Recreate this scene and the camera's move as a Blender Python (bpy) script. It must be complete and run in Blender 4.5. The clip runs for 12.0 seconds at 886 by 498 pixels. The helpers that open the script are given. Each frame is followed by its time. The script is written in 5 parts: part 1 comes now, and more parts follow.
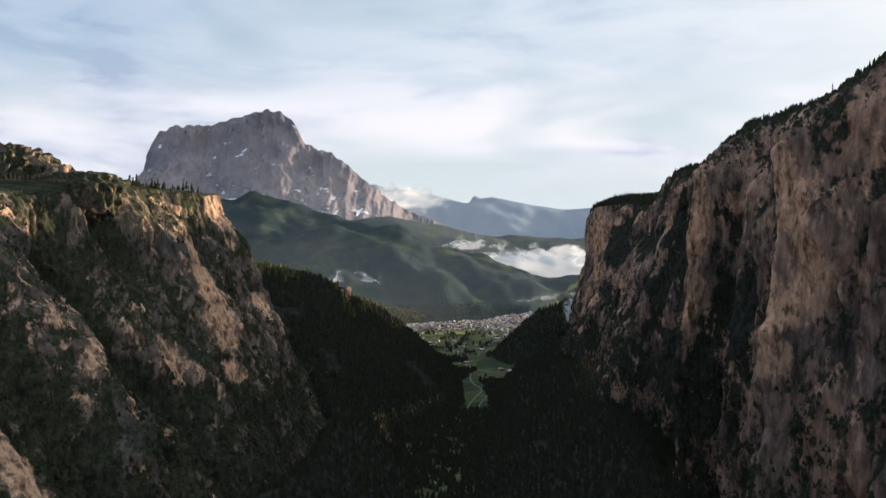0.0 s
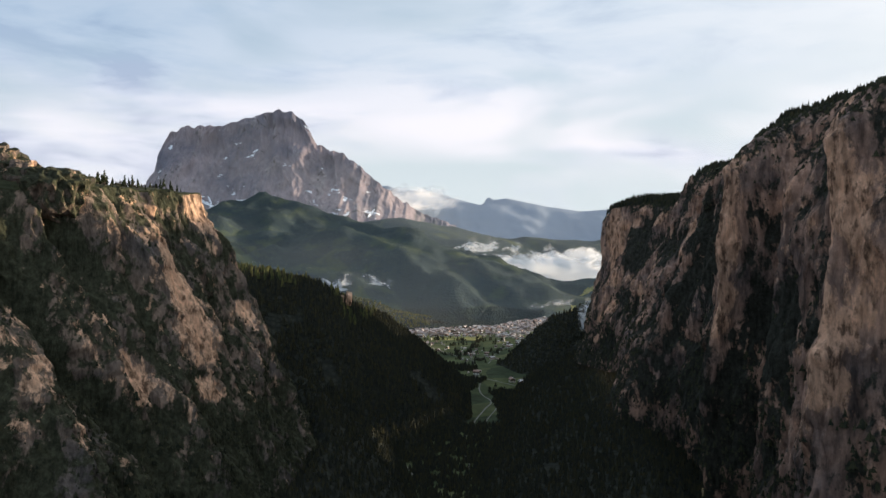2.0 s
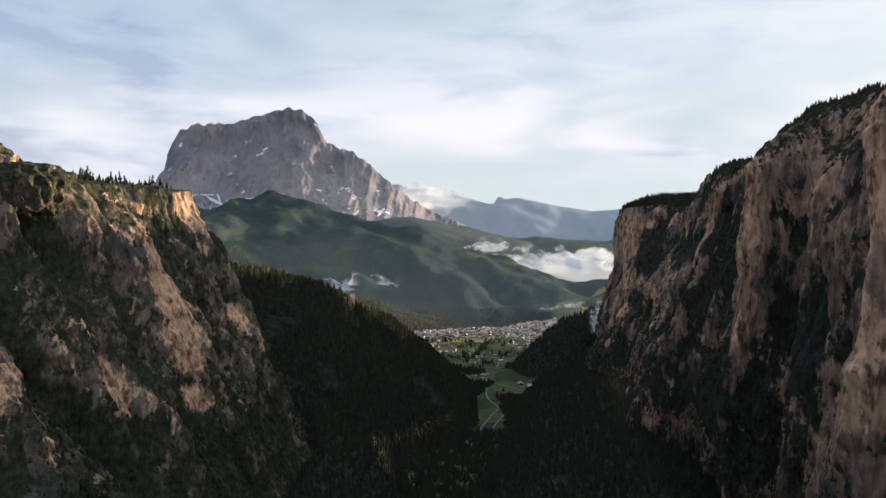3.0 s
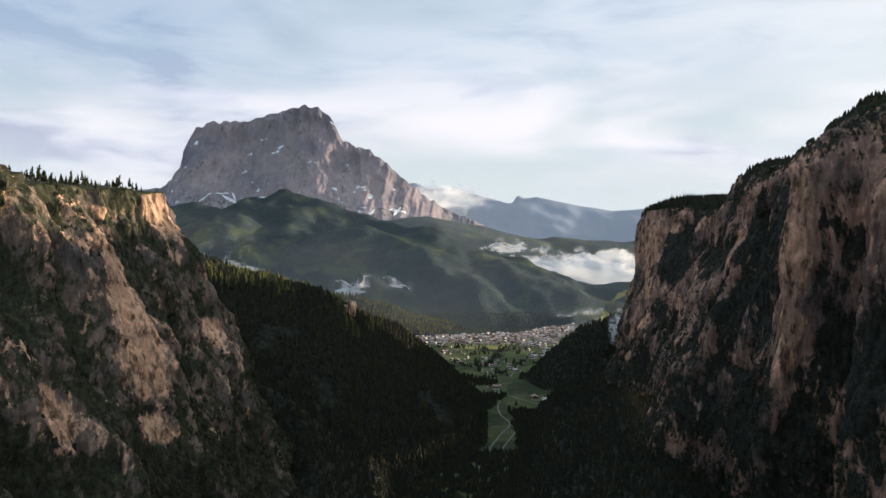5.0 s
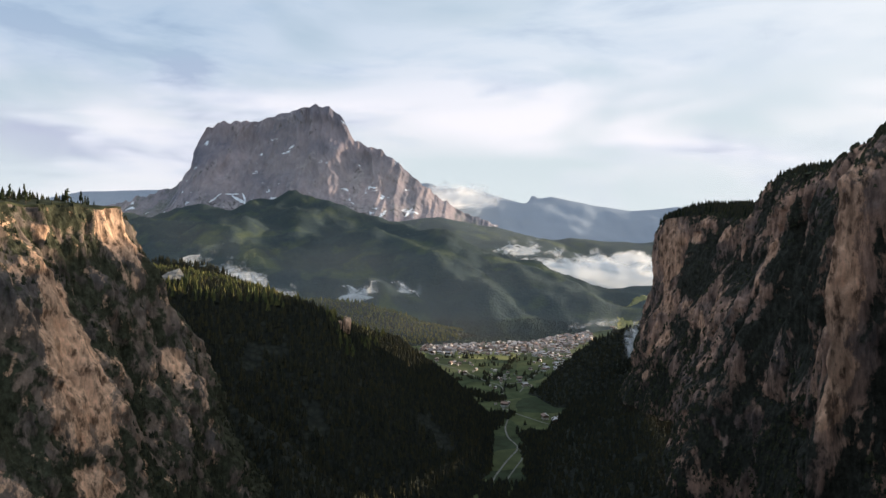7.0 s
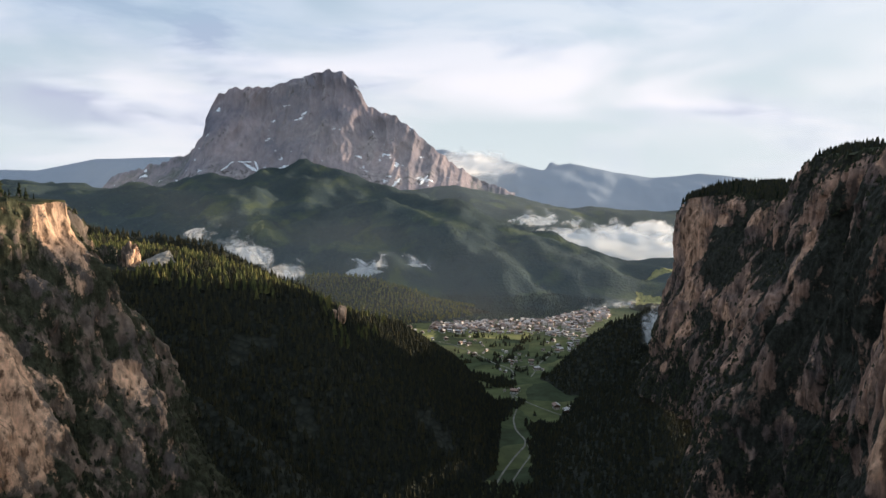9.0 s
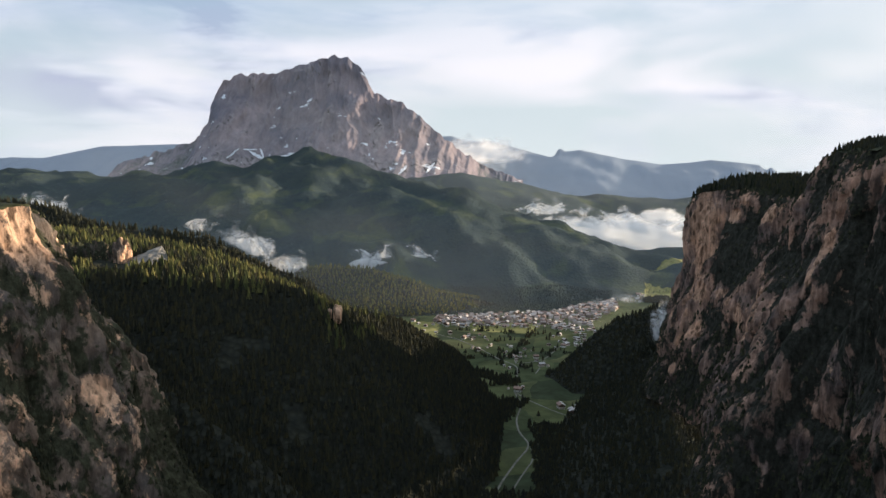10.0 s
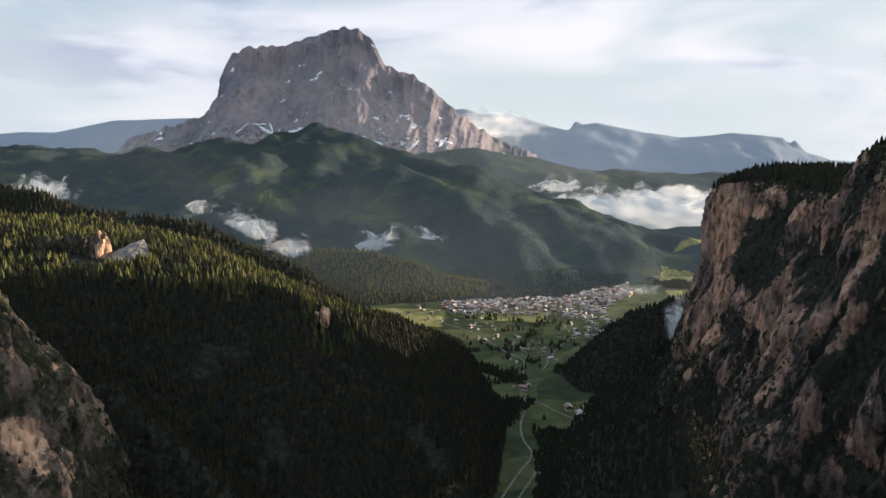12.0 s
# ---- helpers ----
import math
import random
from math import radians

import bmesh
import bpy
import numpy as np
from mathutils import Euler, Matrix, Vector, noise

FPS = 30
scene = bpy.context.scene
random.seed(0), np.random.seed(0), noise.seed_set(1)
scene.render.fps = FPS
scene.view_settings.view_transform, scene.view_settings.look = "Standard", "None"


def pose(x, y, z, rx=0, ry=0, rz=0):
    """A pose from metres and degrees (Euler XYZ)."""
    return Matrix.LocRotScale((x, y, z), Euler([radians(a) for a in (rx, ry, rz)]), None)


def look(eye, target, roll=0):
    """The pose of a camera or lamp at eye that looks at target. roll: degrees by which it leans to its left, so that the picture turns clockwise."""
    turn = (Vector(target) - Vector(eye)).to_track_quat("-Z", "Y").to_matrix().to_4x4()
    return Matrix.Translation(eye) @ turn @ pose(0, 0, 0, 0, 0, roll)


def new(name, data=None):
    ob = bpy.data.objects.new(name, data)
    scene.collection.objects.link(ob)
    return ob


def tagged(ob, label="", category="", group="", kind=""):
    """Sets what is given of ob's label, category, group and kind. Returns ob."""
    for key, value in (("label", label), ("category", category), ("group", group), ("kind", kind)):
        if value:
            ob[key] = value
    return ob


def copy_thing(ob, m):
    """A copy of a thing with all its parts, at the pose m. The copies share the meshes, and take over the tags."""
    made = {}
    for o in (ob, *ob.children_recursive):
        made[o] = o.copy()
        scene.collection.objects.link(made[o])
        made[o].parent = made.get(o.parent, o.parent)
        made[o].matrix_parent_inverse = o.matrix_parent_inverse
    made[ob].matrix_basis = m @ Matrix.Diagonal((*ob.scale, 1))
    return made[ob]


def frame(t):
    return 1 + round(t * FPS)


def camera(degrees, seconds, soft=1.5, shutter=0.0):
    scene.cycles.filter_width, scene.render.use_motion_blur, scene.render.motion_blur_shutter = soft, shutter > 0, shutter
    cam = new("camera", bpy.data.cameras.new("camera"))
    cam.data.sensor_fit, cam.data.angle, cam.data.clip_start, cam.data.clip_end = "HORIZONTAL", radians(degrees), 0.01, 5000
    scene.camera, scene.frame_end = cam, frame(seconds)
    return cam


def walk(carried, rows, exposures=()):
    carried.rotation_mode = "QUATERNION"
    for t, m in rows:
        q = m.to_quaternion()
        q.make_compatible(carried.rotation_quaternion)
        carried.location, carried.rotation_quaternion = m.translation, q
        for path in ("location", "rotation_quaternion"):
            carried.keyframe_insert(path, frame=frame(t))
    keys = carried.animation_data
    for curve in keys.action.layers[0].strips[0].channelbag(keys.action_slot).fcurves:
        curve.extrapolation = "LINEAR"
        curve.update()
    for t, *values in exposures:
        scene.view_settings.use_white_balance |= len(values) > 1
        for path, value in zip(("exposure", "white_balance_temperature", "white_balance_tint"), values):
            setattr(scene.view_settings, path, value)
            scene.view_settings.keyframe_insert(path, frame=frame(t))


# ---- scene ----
cam = camera(63.2, 12.0)
METRES, EYE, TILT, LEAN, TURN = 400.0, 254.0, -2.0, 0.0, 0.0
ROWS = [
    (0.0, 0.0, 0.0, 0.0, -0.0, 0.0, -0.0),
    (0.5, 0.0069, 0.0378, 0.0016, 0.12, 0.0, 0.14),
    (1.0, 0.0138, 0.0742, 0.0031, 0.38, 0.07, 0.1),
    (1.5, 0.0217, 0.1152, 0.0047, 0.78, 0.12, -0.03),
    (2.0, 0.0292, 0.1542, 0.0062, 1.21, 0.13, -0.14),
    (2.5, 0.0373, 0.1966, 0.008, 1.67, 0.09, -0.3),
    (3.0, 0.0452, 0.2355, 0.0112, 2.12, 0.05, -0.43),
    (5.0, 0.0762, 0.3978, 0.0325, 3.71, -0.09, -0.73),
    (5.5, 0.0837, 0.4398, 0.0403, 4.04, -0.12, -0.77),
    (6.0, 0.0913, 0.4783, 0.0489, 4.35, -0.16, -0.79),
    (6.5, 0.099, 0.5203, 0.0596, 4.66, -0.18, -0.72),
    (7.0, 0.107, 0.5613, 0.0712, 5.0, -0.24, -0.71),
    (9.0, 0.1379, 0.7206, 0.1217, 6.53, -3.09, -0.68),
    (9.5, 0.1453, 0.7583, 0.1339, 6.9, -3.65, -0.65),
    (10.0, 0.1534, 0.7993, 0.1475, 7.24, -4.24, -0.62),
    (10.5, 0.1609, 0.8372, 0.1601, 7.58, -4.74, -0.63),
    (11.0, 0.1685, 0.8777, 0.1738, 7.91, -5.35, -0.57),
    (11.5, 0.1759, 0.9149, 0.1869, 8.22, -5.95, -0.51),
    (12.0, 0.1837, 0.956, 0.2005, 8.58, -6.56, -0.49),
]
walk(cam, [(t, pose(0, 0, EYE, TILT, LEAN, TURN) @ pose(METRES * x, METRES * y, METRES * z, 90 + pitch, roll, yaw)) for t, x, y, z, yaw, pitch, roll in ROWS])

# ---- light ----
SUN_TURN, SUN_HIGH = 66.0, 7.2          # degrees to the right of straight ahead, degrees above the horizon
world = bpy.data.worlds.new("sky")
scene.world = world
world.use_nodes = True
wt = world.node_tree
wt.nodes.clear()


def node(tree, kind, **values):
    n = tree.nodes.new(kind)
    for key, value in values.items():
        if key in n.inputs:
            n.inputs[key].default_value = value
    return n


def ramp(tree, source, stops):
    n = tree.nodes.new("ShaderNodeValToRGB")
    while len(n.color_ramp.elements) < len(stops):
        n.color_ramp.elements.new(0.5)
    for el, (at, col) in zip(n.color_ramp.elements, stops):
        el.position = at
        el.color = (*col, 1) if isinstance(col, tuple) else (col, col, col, 1)
    tree.links.new(source, n.inputs[0])
    return n.outputs["Color"]


def maths(tree, op, a, b=0.0, clamp=False):
    n = tree.nodes.new("ShaderNodeMath")
    n.operation, n.use_clamp = op, clamp
    for slot, v in ((0, a), (1, b)):
        if isinstance(v, (int, float)):
            n.inputs[slot].default_value = v
        else:
            tree.links.new(v, n.inputs[slot])
    return n.outputs[0]


def mixed(tree, fac, a, b, blend="MIX"):
    n = tree.nodes.new("ShaderNodeMix")
    n.data_type, n.blend_type = "RGBA", blend
    for slot, v in ((0, fac), (6, a), (7, b)):
        if isinstance(v, (int, float)):
            n.inputs[slot].default_value = v
        elif isinstance(v, tuple):
            n.inputs[slot].default_value = (*v, 1)
        else:
            tree.links.new(v, n.inputs[slot])
    return n.outputs[2]


SKY_GAIN, SKY_POWER, CLOUD_SHIFT = 0.10, 0.667, (0.3, 0.0, 0.0)
sa, sh = radians(SUN_TURN), radians(SUN_HIGH)
SUN_WAY = Vector((math.sin(sa) * math.cos(sh), math.cos(sa) * math.cos(sh), math.sin(sh)))


def build_sky():
    L = wt.links.new
    out = wt.nodes.new("ShaderNodeOutputWorld")
    back = wt.nodes.new("ShaderNodeBackground")
    sky = wt.nodes.new("ShaderNodeTexSky")
    sky.sky_type, sky.sun_disc = "NISHITA", False
    sky.sun_elevation, sky.sun_rotation = radians(SUN_HIGH), radians(SUN_TURN)
    sky.air_density, sky.dust_density, sky.altitude = 1.0, 1.5, 1800
    co = wt.nodes.new("ShaderNodeTexCoord")
    sep = wt.nodes.new("ShaderNodeSeparateXYZ")
    L(co.outputs["Generated"], sep.inputs[0])
    # streaky cloud on the dome, stretched along the horizon
    mp = wt.nodes.new("ShaderNodeMapping")
    mp.inputs["Scale"].default_value = (2.6, 2.6, 10.0)
    mp.inputs["Location"].default_value = CLOUD_SHIFT
    L(co.outputs["Generated"], mp.inputs[0])
    n1 = node(wt, "ShaderNodeTexNoise", Scale=1.0, Detail=5.0, Roughness=0.46, Distortion=0.5)
    L(mp.outputs[0], n1.inputs["Vector"])
    n2 = node(wt, "ShaderNodeTexNoise", Scale=1.7, Detail=6.0, Roughness=0.56, Distortion=0.3)
    L(mp.outputs[0], n2.inputs["Vector"])
    up = sep.outputs[2]
    # more cloud with height, a clear pale band over the ridges
    deck = ramp(wt, up, [(0.04, 0.0), (0.10, 0.11), (0.22, 0.17), (0.5, 0.2)])
    cover = ramp(wt, maths(wt, "ADD", n1.outputs[0], deck), [(0.46, 0.0), (0.68, 1.0)])
    shade = ramp(wt, n2.outputs[0], [(0.36, (0.53, 0.57, 0.74)), (0.46, (0.79, 0.82, 0.94)), (0.56, (0.98, 0.96, 1.03))])
    skyc = mixed(wt, 1.0, sky.outputs[0], (SKY_GAIN, SKY_GAIN, SKY_GAIN), "MULTIPLY")
    veil = ramp(wt, up, [(0.0, 0.95), (0.12, 0.85), (0.30, 0.45)])
    clear = mixed(wt, veil, skyc, (0.72, 0.815, 0.885))
    col = mixed(wt, cover, clear, shade)
    # thin lilac-blue layer higher up, broken by the cloud
    lofty = maths(wt, "MULTIPLY", ramp(wt, maths(wt, "ADD", up, maths(wt, "MULTIPLY", maths(wt, "SUBTRACT", n1.outputs[0], 0.5), -0.16)), [(0.135, 0.0), (0.21, 0.8), (0.32, 0.9)]), 0.72)
    col = mixed(wt, lofty, col, (0.53, 0.675, 0.81))
    # bright veil round the hidden sun
    dot = wt.nodes.new("ShaderNodeVectorMath")
    dot.operation = "DOT_PRODUCT"
    L(co.outputs["Generated"], dot.inputs[0])
    dot.inputs[1].default_value = SUN_WAY
    glow = ramp(wt, dot.outputs["Value"], [(0.25, 0.0), (0.6, 0.08), (0.78, 0.32), (0.9, 0.7), (1.0, 1.0)])
    glow = maths(wt, "MULTIPLY", glow, ramp(wt, up, [(0.0, 0.75), (0.10, 0.45), (0.17, 1.0)]))
    col = mixed(wt, glow, col, (1.16, 1.14, 1.11))
    away = ramp(wt, dot.outputs["Value"], [(0.0, (0.70, 0.78, 0.86)), (0.42, (1.0, 1.0, 1.0))])
    high = ramp(wt, up, [(0.10, 0.0), (0.26, 1.0)])
    col = mixed(wt, high, col, mixed(wt, 1.0, col, away, "MULTIPLY"))
    L(col, back.inputs[0])
    back.inputs[1].default_value = SKY_POWER
    L(back.outputs[0], out.inputs[0])



build_sky()
sun = new("sun", bpy.data.lights.new("sun", "SUN"))
sun.data.energy, sun.data.angle, sun.data.color = 5.8, radians(1.5), (1.0, 0.83, 0.63)
sun.matrix_world = look(SUN_WAY * 3000, (0, 0, 0))
scene.view_settings.exposure = 0.585

# ---- noise on arrays ----
_rng = np.random.RandomState(7)
_perm = np.concatenate([_rng.permutation(256)] * 3)
_grad = _rng.normal(size=(256, 3))
_grad /= np.linalg.norm(_grad, axis=1)[:, None]


def perlin(x, y, z=0.0):
    x, y, z = np.broadcast_arrays(np.asarray(x, float), np.asarray(y, float), np.asarray(z, float))
    xi, yi, zi = np.floor(x).astype(int), np.floor(y).astype(int), np.floor(z).astype(int)
    xf, yf, zf = x - xi, y - yi, z - zi
    u, v, w = (f * f * f * (f * (f * 6 - 15) + 10) for f in (xf, yf, zf))
    total = 0.0
    for dx in (0, 1):
        for dy in (0, 1):
            for dz in (0, 1):
                h = _perm[_perm[_perm[(xi + dx) & 255] + ((yi + dy) & 255)] + ((zi + dz) & 255)]
                g = _grad[h]
                dot = g[..., 0] * (xf - dx) + g[..., 1] * (yf - dy) + g[..., 2] * (zf - dz)
                total = total + dot * np.where(dx, u, 1 - u) * np.where(dy, v, 1 - v) * np.where(dz, w, 1 - w)
    return total


def fbm(x, y, z=0.0, octaves=4, gain=0.5):
    total, amp, f = 0.0, 1.0, 1.0
    for _ in range(octaves):
        total = total + amp * perlin(np.asarray(x) * f, np.asarray(y) * f + 17.3 * f, np.asarray(z) * f)
        amp, f = amp * gain, f * 2.03
    return total


def ridged(x, y, z=0.0, octaves=3):
    total, amp, f = 0.0, 1.0, 1.0
    for _ in range(octaves):
        total = total + amp * (1 - 2.2 * np.abs(perlin(np.asarray(x) * f, np.asarray(y) * f + 5.1, np.asarray(z) * f)))
        amp, f = amp * 0.5, f * 2.1
    return total


# ---- materials ----
def material(name, roughness=0.9, specular=0.2):
    m = bpy.data.materials.new(name)
    m.use_nodes = True
    b = m.node_tree.nodes["Principled BSDF"]
    b.inputs["Roughness"].default_value = roughness
    b.inputs["Specular IOR Level"].default_value = specular
    return m, m.node_tree, b


def place(tree, scale=(1, 1, 1)):
    co = tree.nodes.new("ShaderNodeTexCoord")
    mp = tree.nodes.new("ShaderNodeMapping")
    mp.inputs["Scale"].default_value = scale
    tree.links.new(co.outputs["Object"], mp.inputs[0])
    return mp.outputs[0]


def grain(tree, at, scale, detail=5.0, rough=0.6, distort=0.0):
    n = node(tree, "ShaderNodeTexNoise", Scale=scale, Detail=detail, Roughness=rough, Distortion=distort)
    tree.links.new(at, n.inputs["Vector"])
    return n.outputs[0]


def bump(tree, bsdf, height, strength, distance):
    n = node(tree, "ShaderNodeBump", Strength=strength, Distance=distance)
    tree.links.new(height, n.inputs["Height"])
    tree.links.new(n.outputs[0], bsdf.inputs["Normal"])


def rock_material(name, pale, mid, dark, green, slab, size=1.0, green_at=(0.48, 0.56), lift=0.25, snow=0.0, tall=1.0, crisp=1.0):
    """Weathered dolomite: dark broken rock with streaks, dwarf pine and grass, and fresh pale slabs (attribute slab)."""
    m, t, b = material(name, 0.95, 0.08)
    at, streak = place(t), place(t, (1, 1, 0.3 / tall))
    big = grain(t, at, 0.02 / size, 4, 0.55, 0.2)
    med = grain(t, streak, 0.075 / size, 9, 0.66, 0.12)
    fine = grain(t, at, 0.55 / size, 6, 0.7)
    base = ramp(t, med, [(0.36, dark), (0.50, mid), (0.66, pale)])
    tone = ramp(t, big, [(0.36, (0.55, 0.58, 0.64)), (0.62, (1.25, 1.1, 1.0))])
    col = mixed(t, 1.0, base, tone, "MULTIPLY")
    geo = t.nodes.new("ShaderNodeNewGeometry")
    sep = t.nodes.new("ShaderNodeSeparateXYZ")
    t.links.new(geo.outputs["Normal"], sep.inputs[0])
    patch = grain(t, place(t, (1, 1, 0.6 / tall)), 0.075 / size, 8, 0.68, 0.25)
    att = t.nodes.new("ShaderNodeAttribute")
    att.attribute_name = "slab"
    veg = ramp(t, maths(t, "SUBTRACT", maths(t, "ADD", patch, maths(t, "MULTIPLY", sep.outputs[2], lift)), maths(t, "MULTIPLY", att.outputs["Fac"], 0.30)), [(green_at[0], 0.0), (green_at[1], 1.0)])
    leaf = ramp(t, grain(t, at, 0.3 / size, 5, 0.75), [(0.35, tuple(c * 0.4 for c in green)), (0.7, green)])
    col = mixed(t, veg, col, leaf)
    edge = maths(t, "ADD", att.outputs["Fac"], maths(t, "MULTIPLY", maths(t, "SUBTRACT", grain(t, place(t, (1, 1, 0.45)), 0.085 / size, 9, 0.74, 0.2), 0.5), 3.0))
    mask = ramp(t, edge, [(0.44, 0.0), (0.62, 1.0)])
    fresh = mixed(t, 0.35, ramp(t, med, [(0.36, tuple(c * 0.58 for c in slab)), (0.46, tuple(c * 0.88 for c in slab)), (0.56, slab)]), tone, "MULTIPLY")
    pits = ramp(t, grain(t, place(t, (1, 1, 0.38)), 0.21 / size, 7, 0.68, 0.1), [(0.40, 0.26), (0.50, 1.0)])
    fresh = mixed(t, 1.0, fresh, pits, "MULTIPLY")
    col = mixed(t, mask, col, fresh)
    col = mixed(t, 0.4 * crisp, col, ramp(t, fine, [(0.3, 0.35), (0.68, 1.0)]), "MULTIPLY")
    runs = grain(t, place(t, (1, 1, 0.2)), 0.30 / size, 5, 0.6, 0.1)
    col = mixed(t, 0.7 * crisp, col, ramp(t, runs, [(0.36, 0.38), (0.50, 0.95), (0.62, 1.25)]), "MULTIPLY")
    if snow:
        sn = ramp(t, maths(t, "ADD", grain(t, place(t, (1, 1, 2.0)), 0.06 / size, 6, 0.6, 0.3), maths(t, "MULTIPLY", sep.outputs[2], 0.12)), [(snow, 0.0), (snow + 0.02, 1.0)])
        col = mixed(t, sn, col, (0.75, 0.78, 0.82))
    t.links.new(col, b.inputs["Base Color"])
    bump(t, b, mixed(t, 0.5, mixed(t, 0.35, med, fine), runs), 0.9 * crisp, 3.2 * min(size, 1.8))
    return m


def wood_material(name, low, high, meadow=None, meadow_at=(0.6, 0.66), size=1.0, patch=0.006, relief=1.0):
    """Spruce wood seen from afar, with clearings where meadow is given."""
    m, t, b = material(name, 1.0, 0.05)
    at = place(t)
    crowns = node(t, "ShaderNodeTexVoronoi", Scale=0.16 / size)
    t.links.new(at, crowns.inputs["Vector"])
    big = grain(t, at, 0.012 / size, 5, 0.6, 0.4)
    col = ramp(t, maths(t, "ADD", maths(t, "MULTIPLY", crowns.outputs["Distance"], 0.5), maths(t, "MULTIPLY", big, 0.6)), [(0.25, high), (0.75, low)])
    if meadow:
        op = ramp(t, grain(t, at, patch / size, 5, 0.6, 0.6), [(meadow_at[0], 0.0), (meadow_at[1], 1.0)])
        col = mixed(t, op, col, mixed(t, grain(t, at, 0.05, 4), meadow, tuple(c * 0.6 for c in meadow)))
    t.links.new(col, b.inputs["Base Color"])
    bump(t, b, crowns.outputs["Distance"], relief, 3.0 * size)
    return m


def plain_material(name, col, other, scale, roughness=0.9, spread=(0.35, 0.65), relief=0.0):
    m, t, b = material(name, roughness)
    at = place(t)
    t.links.new(ramp(t, grain(t, at, scale, 6, 0.65, 0.3), [(spread[0], col), (spread[1], other)]), b.inputs["Base Color"])
    if relief:
        bump(t, b, grain(t, at, scale * 6, 4), 0.6, relief)
    return m


def varied_material(name, cols, roughness=0.9, grain_scale=2.0, island=False):
    """A colour drawn for each object or, in joined meshes, for each island."""
    m, t, b = material(name, roughness)
    if island:
        rnd = t.nodes.new("ShaderNodeNewGeometry").outputs["Random Per Island"]
    else:
        rnd = t.nodes.new("ShaderNodeObjectInfo").outputs["Random"]
    k = len(cols)
    col = ramp(t, rnd, [((i + 0.5) / k, c) for i, c in enumerate(cols)])
    col = mixed(t, 0.6, col, ramp(t, grain(t, place(t), grain_scale, 5), [(0.3, 0.55), (0.7, 1.0)]), "MULTIPLY")
    t.links.new(col, b.inputs["Base Color"])
    return m


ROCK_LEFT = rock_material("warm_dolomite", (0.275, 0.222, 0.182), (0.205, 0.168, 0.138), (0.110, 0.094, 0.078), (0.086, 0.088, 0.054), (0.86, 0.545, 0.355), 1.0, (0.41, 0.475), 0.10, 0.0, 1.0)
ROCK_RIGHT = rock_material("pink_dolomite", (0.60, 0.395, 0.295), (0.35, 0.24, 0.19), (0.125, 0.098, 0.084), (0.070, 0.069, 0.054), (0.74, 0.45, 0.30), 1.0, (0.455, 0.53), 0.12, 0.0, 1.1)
# Grey rock with distance haze put in: lilac cast, weak contrast.
ROCK_PEAK = rock_material("hazed_grey_dolomite", (0.270, 0.250, 0.285), (0.240, 0.222, 0.256), (0.198, 0.184, 0.220), (0.13, 0.152, 0.143), (0.30, 0.270, 0.290), 5.0, (0.62, 0.82), 0.05, 0.715, 1.8, 0.45)
WOOD_DARK = wood_material("spruce_wood", (0.024, 0.026, 0.022), (0.049, 0.050, 0.036))
# Teal instead of spruce green: valley haze mixed into the wood's colour.
WOOD_HILL_HAZED = wood_material("hazed_hill_wood", (0.033, 0.048, 0.054), (0.053, 0.070, 0.059), (0.102, 0.122, 0.068), (0.53, 0.69), 1.2, 0.008, 0.35)
# Blue distance haze is put into the far ridge's base colours.
WOOD_FAR_HAZED = wood_material("hazed_far_wood", (0.25, 0.295, 0.36), (0.285, 0.33, 0.39), (0.31, 0.355, 0.40), (0.55, 0.75), 4.0, 0.006, 0.08)


def field_material(name, cols):
    """Mown and unmown meadows: a patchwork of fields with soft stains inside each."""
    m, t, b = material(name, 1.0, 0.05)
    at = place(t)
    cell = node(t, "ShaderNodeTexVoronoi", Scale=0.017)
    warp = t.nodes.new("ShaderNodeTexNoise")
    warp.inputs["Scale"].default_value = 0.012
    t.links.new(at, warp.inputs["Vector"])
    shift = t.nodes.new("ShaderNodeVectorMath")
    shift.operation = "MULTIPLY_ADD"
    t.links.new(warp.outputs["Color"], shift.inputs[0])
    shift.inputs[1].default_value = (60, 60, 0)
    t.links.new(at, shift.inputs[2])
    t.links.new(shift.outputs[0], cell.inputs["Vector"])
    sep = t.nodes.new("ShaderNodeSeparateColor")
    t.links.new(cell.outputs["Color"], sep.inputs[0])
    k = len(cols)
    col = ramp(t, sep.outputs[0], [((i + 0.5) / k, c) for i, c in enumerate(cols)])
    col = mixed(t, 0.75, col, ramp(t, grain(t, at, 0.03, 6, 0.65, 0.3), [(0.34, 0.5), (0.64, 1.25)]), "MULTIPLY")
    t.links.new(col, b.inputs["Base Color"])
    bump(t, b, grain(t, at, 0.5, 4), 0.6, 0.3)
    return m


GRASS = field_material("meadow", [(0.050, 0.062, 0.034), (0.080, 0.096, 0.045), (0.120, 0.124, 0.058), (0.062, 0.078, 0.038), (0.096, 0.108, 0.048)])
# Grass with low sun put into its colour, brighter and yellower than GRASS.
SUN_TINTED_GRASS = plain_material("sun_tinted_meadow", (0.15, 0.155, 0.050), (0.31, 0.275, 0.10), 0.03, 1.0, (0.36, 0.62), 0.3)
SNOW = plain_material("old_snow", (0.66, 0.69, 0.74), (0.85, 0.87, 0.90), 0.05, 0.8)
APRON = plain_material("scree_and_turf", (0.13, 0.145, 0.12), (0.25, 0.22, 0.195), 0.012, 1.0, (0.40, 0.60), 2.0)
TURF = plain_material("rough_turf", (0.02, 0.025, 0.012), (0.055, 0.055, 0.026), 0.08, 0.95, (0.35, 0.65), 0.3)
